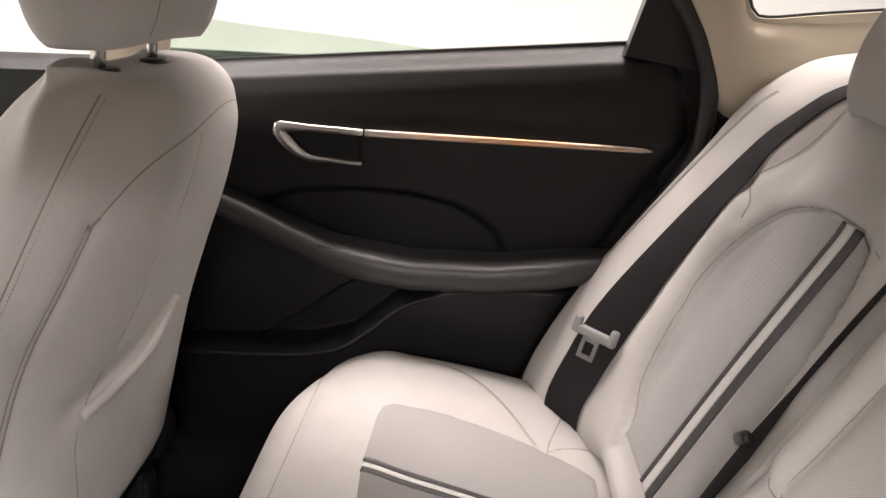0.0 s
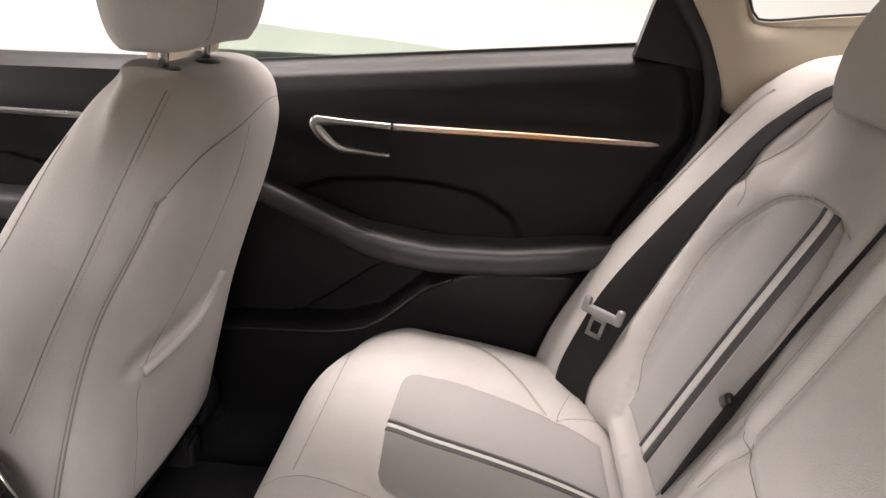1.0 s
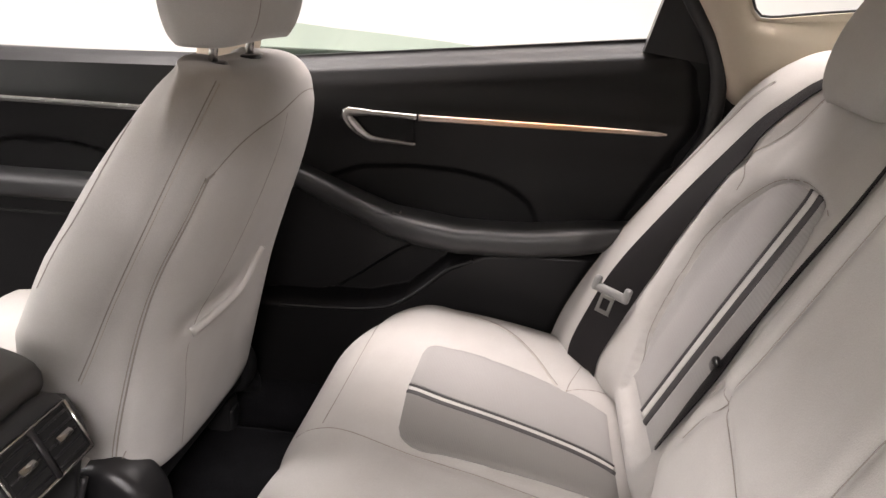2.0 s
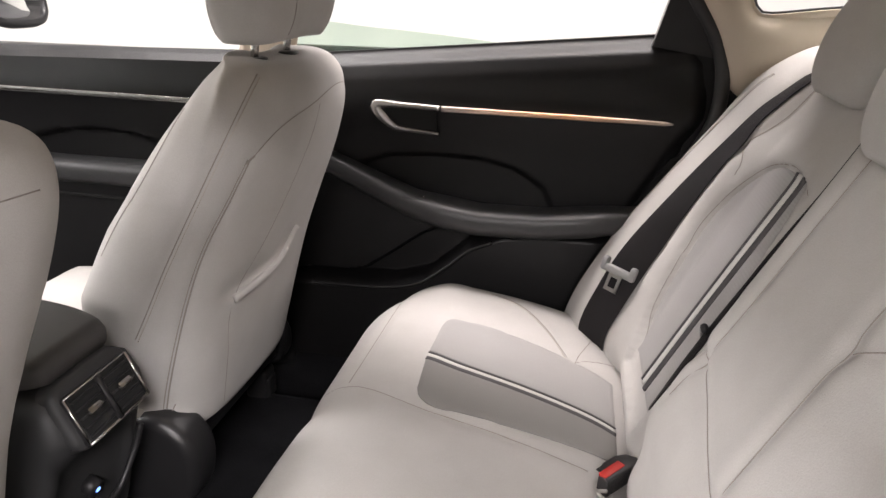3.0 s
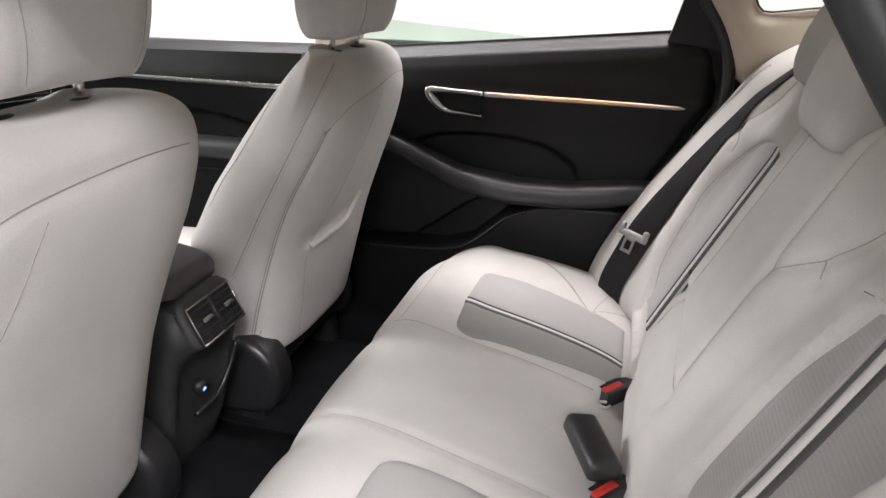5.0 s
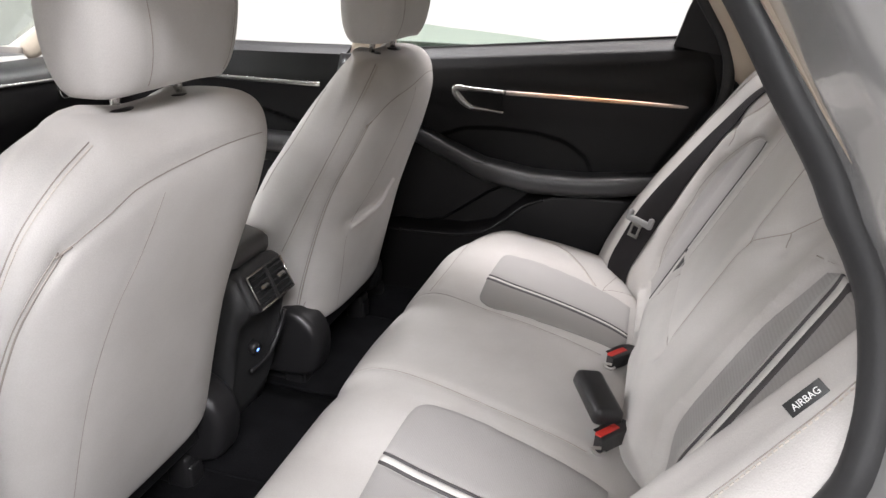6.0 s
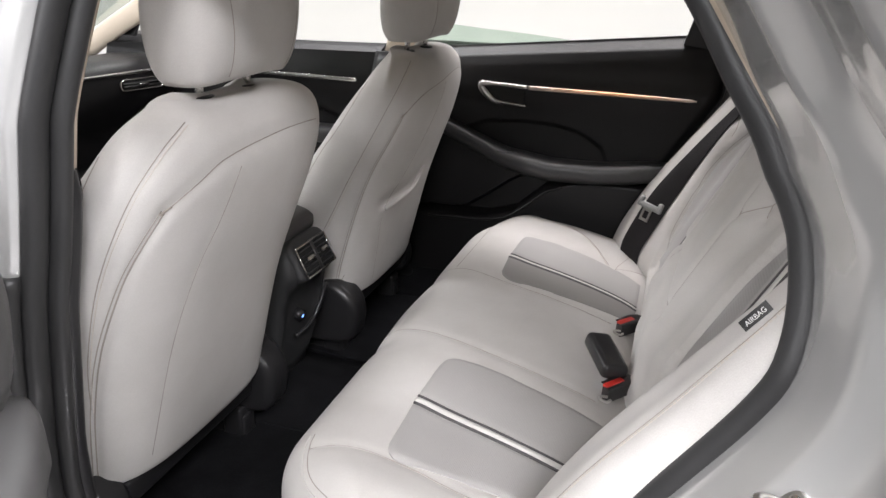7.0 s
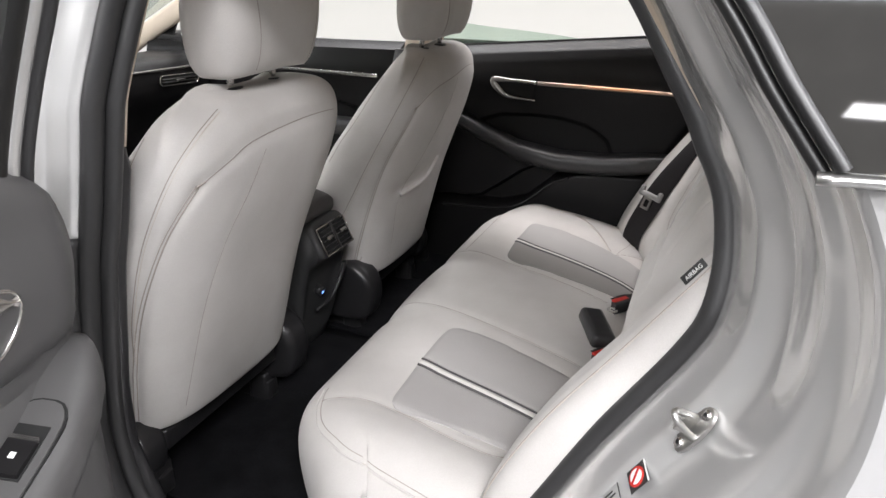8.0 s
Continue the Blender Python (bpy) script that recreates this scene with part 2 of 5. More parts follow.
class Soft:
    """A padded surface: points on a grid, sunk along seams, on which piping and panels can be laid."""

    def __init__(self, verts, faces, direction):
        self.v = np.array(verts, float)
        self.f = faces
        self.d = Vector(direction).normalized()
        self.tree()

    def tree(self):
        from mathutils.bvhtree import BVHTree
        self.t = BVHTree.FromPolygons([Vector(p) for p in self.v], self.f)

    def on(self, p, lift=0.0):
        """The point of the surface met when coming from p along the viewing direction."""
        hit, nrm, _, _ = self.t.ray_cast(Vector(p) - self.d * 2.0, self.d)
        if hit is None:
            hit, nrm, _, _ = self.t.find_nearest(Vector(p))
        if nrm.dot(self.d) > 0:
            nrm = -nrm
        return np.array(hit + nrm * lift)

    def lay(self, pts, n, lift=0.0):
        c = np.array([self.on(p, lift) for p in spline(pts, n)])
        for _ in range(3):
            c[1:-1] = (c[:-2] + 2 * c[1:-1] + c[2:]) / 4
        return c

    def sink(self, pts, depth, width, n=160):
        """A seam's valley along the curve."""
        c = self.lay(pts, n)
        d2 = np.full(len(self.v), 1e9)
        for k in range(0, n, 40):
            d2 = np.minimum(d2, ((self.v[:, None] - c[None, k:k + 40]) ** 2).sum(-1).min(1))
        w = np.exp(-d2 / width ** 2) * depth
        self.v += w[:, None] * np.array(self.d)
        self.tree()

    def recess(self, outline, depth, edge, axes=(1, 2), lip=0.0):
        """Sets the field inside a closed outline back by depth, with a soft edge, and raises a padded lip round it."""
        c = spline(list(outline) + [outline[0]], 240)
        q = self.v[:, list(axes)]
        d = np.full(len(q), 1e9)
        for k in range(0, 240, 40):
            d = np.minimum(d, ((q[:, None] - c[None, k:k + 40]) ** 2).sum(-1).min(1))
        d = np.sqrt(d)
        inside = np.zeros(len(q), bool)
        for (x0, y0), (x1, y1) in zip(c, np.roll(c, -1, 0)):
            hit = (y0 > q[:, 1]) != (y1 > q[:, 1])
            inside ^= hit & (q[:, 0] < (x1 - x0) * (q[:, 1] - y0) / (y1 - y0 + 1e-12) + x0)
        t = np.clip(d / edge, 0, 1)
        move = np.where(inside, depth * np.sqrt(1 - (1 - t) ** 2), 0.0) - np.where(inside, 0.0, lip * np.exp(-((d - edge) / edge) ** 2))
        far = (self.v - np.array([self.on(p) for p in self.v])) @ np.array(self.d) > 0.02
        self.v += np.where(far, 0.0, move)[:, None] * np.array(self.d)
        self.tree()

    def seam(self, pts, parent, n=70, r=0.0008, mat=None):
        # dark line along the valley, standing for the shade in it
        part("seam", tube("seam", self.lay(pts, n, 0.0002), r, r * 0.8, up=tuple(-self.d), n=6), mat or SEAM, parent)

    def stitches(self, pts, parent, n=60, r=0.0007):
        """A run of thread stitches, joined into one part."""
        c = self.lay(pts, 2 * n, 0.0008)
        bm = bmesh.new()
        for i in range(0, 2 * n - 1, 2):
            a, b = Vector(c[i]), Vector(c[i + 1])
            q = (b - a).to_track_quat("X", "Z").to_matrix().to_4x4()
            g = bmesh.ops.create_cube(bm, size=1)["verts"]
            bmesh.ops.transform(bm, matrix=Matrix.Translation((a + b) / 2) @ q @ Matrix.Diagonal(((b - a).length * 1.25, r * 2, r * 1.6, 1)), verts=g)
        part("stitching", bm, THREAD, parent)["kind"] = "stuff"

    def band(self, name, pts, width, lift, mat, parent, n=60, thick=None):
        """Piping laid along the curve."""
        c = self.lay(pts, n, lift * 0.2)
        return part(name, tube(name, c, width / 2, lift, up=tuple(-self.d), n=10), mat, parent)

    def panel(self, name, left, right, lift, mat, parent, nu=40, nv=24, label="", corner=(0.0, 0.0)):
        """A padded patch between two curves on the surface; corner: roundness of its first edge at either side, in metres."""
        a, b = spline(left, nu), spline(right, nu)
        g = np.zeros((nu, nv, 3))
        run = np.r_[0, np.cumsum(np.linalg.norm(np.diff(a, axis=0), axis=1))]
        wide = np.linalg.norm(b - a, axis=1)
        cut = [[(c - math.sqrt(max(0.0, c * c - max(0.0, c - run[i]) ** 2))) / wide[i] if c else 0.0 for i in range(nu)] for c in corner]
        for i in range(nu):
            for j in range(nv):
                s, q = j / (nv - 1), i / (nu - 1)
                s = cut[0][i] + s * (1 - cut[0][i] - cut[1][i])
                edge = min(s, 1 - s) * nv * 0.5
                edge2 = min(q, 1 - q) * nu * 0.5
                rise = lift * min(1, (min(edge, edge2) + 0.15) ** 0.5)
                g[i, j] = self.on(a[i] * (1 - s) + b[i] * s, rise)
        return part(name, slab(name, g, tuple(np.array(self.d) * (lift + 0.004))), mat, parent, label)

    def put(self, name, mat, parent, label=""):
        return part(name, mesh_of(name, self.v, self.f), mat, parent, label)


# ---- the showroom round the car ----
def room():
    x0, x1, y0, y1, h = -7.0, 7.0, -12.5, 4.4, 3.0
    def box(name, a, b, mat, label):
        c = [(p + q) / 2 for p, q in zip(a, b)]
        s = [abs(q - p) for p, q in zip(a, b)]
        tagged(part(name, rbox(s, c, 0.0), mat), label, name.split("_")[0], kind="structure")
    box("ground", (x0 - 2, y0 - 2, -0.1), (x1 + 2, y1 + 2, 0), FLOORM, "grey polished showroom floor under the car")
    box("wall_north", (x0, y1, 0), (x1, y1 + 0.2, h), WALLM, "plain white showroom wall")
    box("wall_south", (x0, y0 - 0.2, 0), (x1, y0, h), GREYWALL, "plain grey showroom wall")
    box("wall_east", (x1, y0 - 0.2, 0), (x1 + 0.2, y1 + 0.2, h), GREYWALL, "plain grey showroom wall")
    box("wall_west", (x0 - 0.2, y0 - 0.2, 0), (x0, y1 + 0.2, h), WALLM, "plain white showroom wall")
    box("ceiling", (x0, y0, h), (x1, y1, h + 0.15), CEILM, "plain grey showroom ceiling")
    for x, y, watts in LAMPS:
        lamp = thing("ceiling_light", "flat white recessed ceiling light panel", "ceiling light", (x, y, h), "showroom ceiling lights")
        part("frame", rbox((1.28, 0.66, 0.03), (x, y, h - 0.012), 0.004), WALLM, lamp)
        part("diffuser", rbox((1.2, 0.6, 0.02), (x, y, h - 0.026), 0.003), PANEL, lamp)
        d = bpy.data.lights.new("ceiling_lamp", "AREA")
        d.shape, d.size, d.size_y, d.energy, d.color = "RECTANGLE", 1.2, 0.6, watts, (0.87, 0.945, 1.0)
        new("ceiling_lamp", d).matrix_world = Matrix.Translation((x, y, h - 0.05))


def ceiling_vent(x, y, h):
    th = thing("ceiling_vent", "grey slatted air vent in the showroom ceiling", "vent", (x, y, h))
    part("backing", rbox((0.56, 0.56, 0.01), (x, y, h - 0.004), 0), GAP, th)
    for dx, dy, sx, sy in ((0, 0.29, 0.62, 0.04), (0, -0.29, 0.62, 0.04), (0.29, 0, 0.04, 0.54), (-0.29, 0, 0.04, 0.54)):
        part("frame", rbox((sx, sy, 0.02), (x + dx, y + dy, h - 0.012), 0.003, 1), WALLM, th)
    for i in range(9):
        part("slat", rbox((0.54, 0.022, 0.006), (x, y - 0.24 + 0.06 * i, h - 0.014), 0.001, 1, turn=(35, 0, 0)), WALLM, th)


room()
ceiling_vent(0.85, -6.0, 3.0)


# ---- the car's floor and shell ----
def belt_z(x):
    """Height of the windows' lower edge along the car."""
    return 1.019 + 0.085 * x if x > -0.45 else 0.988 + 0.016 * x


def floor_pan():
    nx, ny = 60, 60
    g = np.zeros((nx, ny, 3))
    for i, x in enumerate(np.linspace(-1.5, 0.35, nx)):
        for j, y in enumerate(np.linspace(-0.74, 0.74, ny)):
            z = 0.235 + 0.05 * np.exp(-(y / 0.12) ** 4) + 0.10 * sstep(0.62, 0.72, abs(y)) - 0.015 * np.exp(-((abs(y) - 0.36) / 0.2) ** 4)
            z += 0.12 * sstep(-0.25, -0.10, x) + 0.004 * noise.noise((x * 9, y * 9, 0))
            g[i, j] = (x, y, z)
    tagged(part("floor", slab("floor", g, (0, 0, -0.05)), CARPET), "black carpeted car floor", "floor", kind="structure")
    for y in (-0.36, 0.36):
        m = np.zeros((30, 30, 3))
        for i, x in enumerate(np.linspace(-0.66, -0.20, 30)):
            for j, q in enumerate(np.linspace(-0.2, 0.2, 30)):
                m[i, j] = (x, y + q * (1 - 0.25 * sstep(0.8, 1, i / 29)), 0.249 + 0.05 * sstep(-0.24, -0.17, x) + 0.004 * noise.noise((x * 8, (y + q) * 8, 2)))
        mat = thing("floor_mat", "black carpet floor mat with a bound edge", "floor mat", (-0.43, y, 0.25), "rear floor mats")
        part("carpet", slab("carpet", m, (0, 0, -0.008)), CARPET, mat)
        rim = np.vstack([m[:, 0], m[-1, 1:], m[::-1, -1][1:], m[0, ::-1][1:-1]])
        part("bound_edge", tube("bound_edge", rim, 0.0035, closed=True, n=6), CARPET, mat)


floor_pan()


# ---- rear bench ----
CUSH = spline([(0.36, 0.40), (0.30, 0.438), (0.22, 0.478), (0.08, 0.512), (-0.07, 0.532), (-0.155, 0.530), (-0.208, 0.503), (-0.234, 0.445), (-0.228, 0.36), (-0.205, 0.29)], 90)


def cushion_point(s, y):
    x, z = s
    a = abs(y)
    front = sstep(0.0, -0.16, x)
    x = x + (0.07 if y > 0 else 0.135) * sstep(0.44, 0.68, a) ** 1.6 * front
    x = x + (0.006 * np.exp(-((a - 0.17) / 0.03) ** 2) - 0.006 * np.exp(-(y / 0.11) ** 2)) * front
    z = z - 0.010 * np.exp(-((a - 0.36) / 0.10) ** 2) * sstep(-0.15, 0.0, x) + 0.006 * np.exp(-(y / 0.1) ** 2) * sstep(-0.2, 0.1, x)
    z = z + 0.018 * np.exp(-((a - 0.58) / 0.06) ** 2) * sstep(-0.19, -0.05, x)
    if a > 0.60:
        z -= 0.075 - math.sqrt(max(0.0, 0.075 ** 2 - (a - 0.60) ** 2)) if z > 0.42 else 0
    return (x, y, z)


BENCH = thing("rear_bench", "cream upholstered rear bench seat with grey panels and piping", "car seat", (0.05, 0, 0.28))


def bench_cushion():
    ys = np.linspace(-0.668, 0.668, 170)
    v = [cushion_point(s, y) for s in CUSH for y in ys]
    f = grid_faces(len(CUSH), len(ys))
    n = len(v)
    v += [(x, y, 0.27) for x in (0.36, -0.20) for y in (-0.668, 0.668)]
    f += [(n, n + 1, n + 3, n + 2)]
    last = (len(CUSH) - 1) * len(ys)
    f += [tuple(range(len(ys))) + (n + 1, n), tuple(range(last, last + len(ys))) + (n + 3, n + 2)]
    f += [tuple(i * len(ys) for i in range(len(CUSH))) + (n + 2, n), tuple(i * len(ys) + len(ys) - 1 for i in range(len(CUSH))) + (n + 3, n + 1)]
    so = Soft(v, f, (0, 0, -1))
    z = 0.8
    lines = []
    lines += [[(-0.21, 0.222, z), (-0.15, 0.214, z), (-0.04, 0.180, z), (0.07, 0.166, z), (0.215, 0.150, z)],
              [(-0.21, -0.108, z), (-0.16, -0.113, z), (-0.08, -0.123, z), (0.06, -0.146, z), (0.22, -0.162, z)]]
    for k in (1, -1):
        if k > 0:
            lines += [[(-0.165, 0.61, z), (-0.165, 0.50, z), (-0.168, 0.36, z), (-0.172, 0.23, z)],
                      [(-0.03, 0.612, z), (0.06, 0.585, z), (0.13, 0.53, z), (0.175, 0.465, z)]]
        else:
            lines += [[(-0.172, -0.508, z), (-0.10, -0.495, z), (-0.02, -0.499, z), (0.06, -0.516, z), (0.14, -0.515, z), (0.175, -0.475, z)]]
        lines += [[(0.235, 0.575 * k, z), (0.20, 0.49 * k, z), (0.19, 0.455 * k, z)],
                  [(0.19, 0.46 * k, z), (0.245, 0.49 * k, z), (0.30, 0.51 * k, z)]]
    for p in lines:
        so.sink(p, 0.0030, 0.008)
    # the grey fields: inner edge, piping, outer edge, from front to back
    fields = {1: ([(-0.056, 0.189), (0.08, 0.190), (0.26, 0.197)], [(-0.066, 0.345), (0.04, 0.322), (0.26, 0.288)], [(-0.060, 0.488), (0.06, 0.478), (0.15, 0.462), (0.26, 0.436)]),
              -1: ([(-0.058, -0.184), (0.08, -0.198), (0.26, -0.224)], [(-0.064, -0.334), (0.05, -0.352), (0.26, -0.373)], [(-0.058, -0.497), (0.08, -0.492), (0.26, -0.475)])}
    for k, (inner, pipe, outer) in fields.items():
        rim = [(inner[0][0] + 0.05, inner[0][1], z), (inner[0][0] + 0.008, inner[0][1] + 0.010 * k, z), (inner[0][0] - 0.004, inner[0][1] + 0.045 * k, z), (pipe[0][0] - 0.002, pipe[0][1], z), (outer[0][0] - 0.003, outer[0][1] - 0.04 * k, z), (outer[0][0] + 0.010, outer[0][1] - 0.006 * k, z), (outer[0][0] + 0.05, outer[0][1], z)]
        so.sink(rim, 0.0025, 0.008)
        so.sink([(x, y, z) for x, y in outer[1:]], 0.0025, 0.008)
        so.sink([(x, y, z) for x, y in inner[1:]], 0.0025, 0.008)
    th = so.put("seat_cushion", FABRIC, BENCH)
    for p in lines:
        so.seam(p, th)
    for k, (inner, pipe, outer) in fields.items():
        if k > 0:
            so.stitches([(-0.03, 0.606 * k, z), (0.06, 0.579 * k, z), (0.13, 0.524 * k, z), (0.172, 0.460 * k, z)], th, 70)
        p3 = lambda c, o=0.0: [(x, y + o * k, z) for x, y in c]
        so.panel("outer_panel", p3(pipe, 0.016), p3(outer), 0.0035, INSERT, th, 70, 30, corner=(0.0, 0.035))
        # far side: the shade inside the piping comes from the darker cloth copy
        so.panel("inner_panel", p3(inner), p3(pipe, -0.015), 0.003, INSERT_SHADE if k > 0 else INSERT, th, 70, 30, "inner grey ribbed cloth field", corner=(0.045, 0.0))
        for off, w, m in ((-0.010, 0.011, STRIPE_D), (0.0, 0.010, STRIPE_W), (0.0095, 0.006, STRIPE_D)) if k > 0 else ((-0.0095, 0.006, STRIPE_D), (0.0, 0.013, STRIPE_W), (0.0105, 0.006, STRIPE_D)):
            so.band("piping", p3(pipe, off), w, 0.0030, m, th)
    welt = [(-0.186, -0.480, z), (-0.178, -0.515, z), (-0.150, -0.566, z), (-0.102, -0.608, z), (-0.04, -0.636, z), (0.10, -0.652, z)]
    so.band("welt", welt, 0.004, 0.0022, FABRIC, th)
    so.stitches(welt, th, 120)
    so.seam([(x + 0.006, y + 0.006, q) for x, y, q in welt], th)
    return so


cush = bench_cushion()


def back_x(y, z):
    """Front face of the rear backrest."""
    a = abs(y)
    x = 0.285 + 0.48 * (z - 0.52)
    x -= 0.045 * (1 - sstep(0.12, 0.235, a)) if y < 0.165 else 0.0
    x -= 0.035 * sstep(0.46, 0.53, a) * sstep(1.05, 0.9, z)
    x += 0.03 * sstep(0.97, 1.06, z) ** 2
    x += 0.034 * (1 - sstep(0.515, 0.625, z)) if y < 0.165 else 0.0
    return x


def backrest(name, y0, y1, label, centre):
    ny, nz = int((y1 - y0) / 0.0045), 150
    ys = np.linspace(y0, y1, ny)
    zs = np.linspace(0.44, 1.045, nz)
    rings = []
    for z in zs:
        r = []
        rr = 0.035
        for y in ys:
            e = max(0.0, rr - min(y - y0, y1 - y))
            round_ = rr - math.sqrt(max(0, rr * rr - e * e))
            tz = max(0.0, z - 1.0) / 0.045
            bz = max(0.0, 0.535 - z) / 0.095
            r.append((back_x(y, z) + round_ + 0.05 * (1 - math.sqrt(max(0, 1 - tz * tz))) + 0.07 * (1 - math.sqrt(max(0, 1 - bz * bz))), y, z))
        back = [(back_x(0, z) + 0.16, y, z + 0.0) for y in (y1, y0)]
        rings.append(np.array(r + back))
    me_v = np.vstack(rings)
    n = ny + 2
    f = grid_faces(nz, n, True) + [tuple(range(n)), tuple(range((nz - 1) * n, nz * n))]
    so = Soft(me_v, f, (1, 0, 0))
    sides = [1] if not centre else [-1]
    X = 0.0
    lines = []
    for k in sides:
        lines.append([(X, 0.60 * k, 0.835), (X, 0.534 * k, 0.888), (X, 0.497 * k, 0.938), (X, 0.488 * k, 1.0), (X, 0.485 * k, 1.04)])
        lines.append([(X, 0.53 * k, 0.888), (X, 0.505 * k, 0.868), (X, 0.50 * k, 0.845)])
    if centre:
        lines.append([(X, -0.117, 0.648), (X, -0.113, 0.75), (X, -0.110, 0.845), (X, -0.108, 0.94), (X, -0.105, 1.02)])
        lines.append([(X, 0.135, 0.704), (X, 0.045, 0.687), (X, -0.04, 0.668), (X, -0.115, 0.655)])
        lines.append([(X, -0.112, 0.842), (X, -0.166, 0.880), (X, -0.203, 0.932), (X, -0.212, 1.0)])
        lines.append([(X, -0.168, 0.882), (X, -0.176, 0.874), (X, -0.182, 0.866)])
        lines.append([(X, 0.12, 0.64), (X, 0.10, 0.75), (X, 0.095, 0.9), (X, 0.09, 1.02)])
    panel_edge = [[(X, 0.455 * k, 0.535), (X, 0.482 * k, 0.60), (X, 0.497 * k, 0.70), (X, 0.498 * k, 0.79), (X, 0.47 * k, 0.862), (X, 0.41 * k, 0.889), (X, 0.33 * k, 0.897), (X, 0.25 * k, 0.885)] for k in sides]
    for p in lines:
        so.sink(p, 0.012 if p[0][1] == 0.135 else 0.006, 0.015 if p[0][1] == 0.135 else 0.012)
    for k in sides:
        inner = [(0.237, 0.78), (0.230, 0.66), (0.237, 0.50)]
        so.recess([(0.452 * k, 0.50)] + [(p[1], p[2]) for p in panel_edge[0][1:-1]] + [(0.268 * k, 0.880)] + [(y * k, z) for y, z in inner], 0.013, 0.022, lip=0.006)
    for p in panel_edge:
        so.sink(p, 0.004, 0.007)
    th = so.put(name, FABRIC, BENCH, label)
    for p in lines + panel_edge:
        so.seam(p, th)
    for k in sides:
        so.stitches([(X, 0.59 * k, 0.846), (X, 0.53 * k, 0.894), (X, 0.491 * k, 0.942), (X, 0.482 * k, 1.0)], th, 50)
        so.panel("outer_panel", [(X, 0.352 * k, 0.525), (X, 0.356 * k, 0.70), (X, 0.352 * k, 0.887)],
                 [(X, 0.451 * k, 0.525), (X, 0.477 * k, 0.60), (X, 0.4915 * k, 0.70), (X, 0.4925 * k, 0.789), (X, 0.465 * k, 0.857), (X, 0.41 * k, 0.884)], 0.0035, INSERT, th, 80, 34)
        so.panel("inner_panel", [(X, 0.243 * k, 0.525), (X, 0.237 * k, 0.66), (X, 0.244 * k, 0.78), (X, 0.278 * k, 0.876)],
                 [(X, 0.305 * k, 0.525), (X, 0.308 * k, 0.70), (X, 0.308 * k, 0.888)], 0.0035, INSERT, th, 80, 24)
        for off, w, m in ((0.0, 0.016, STRIPE_D), (0.0175, 0.018, STRIPE_W), (0.031, 0.008, STRIPE_D)) if k > 0 else ((0.001, 0.006, STRIPE_D), (0.013, 0.017, STRIPE_W), (0.0295, 0.016, STRIPE_D)):
            q = 0.3175 + off
            so.band("piping", [(X, q * k, 0.525), (X, (q + 0.004) * k, 0.70), (X, q * k, 0.891)], w, 0.004, m, th)
    return so


back_r = backrest("backrest", 0.150, 0.575, "cream rear seat backrest with grey panel and dark piping", False)
back_c = backrest("backrest", -0.575, 0.158, "cream padded centre and side rear seat backrest", True)


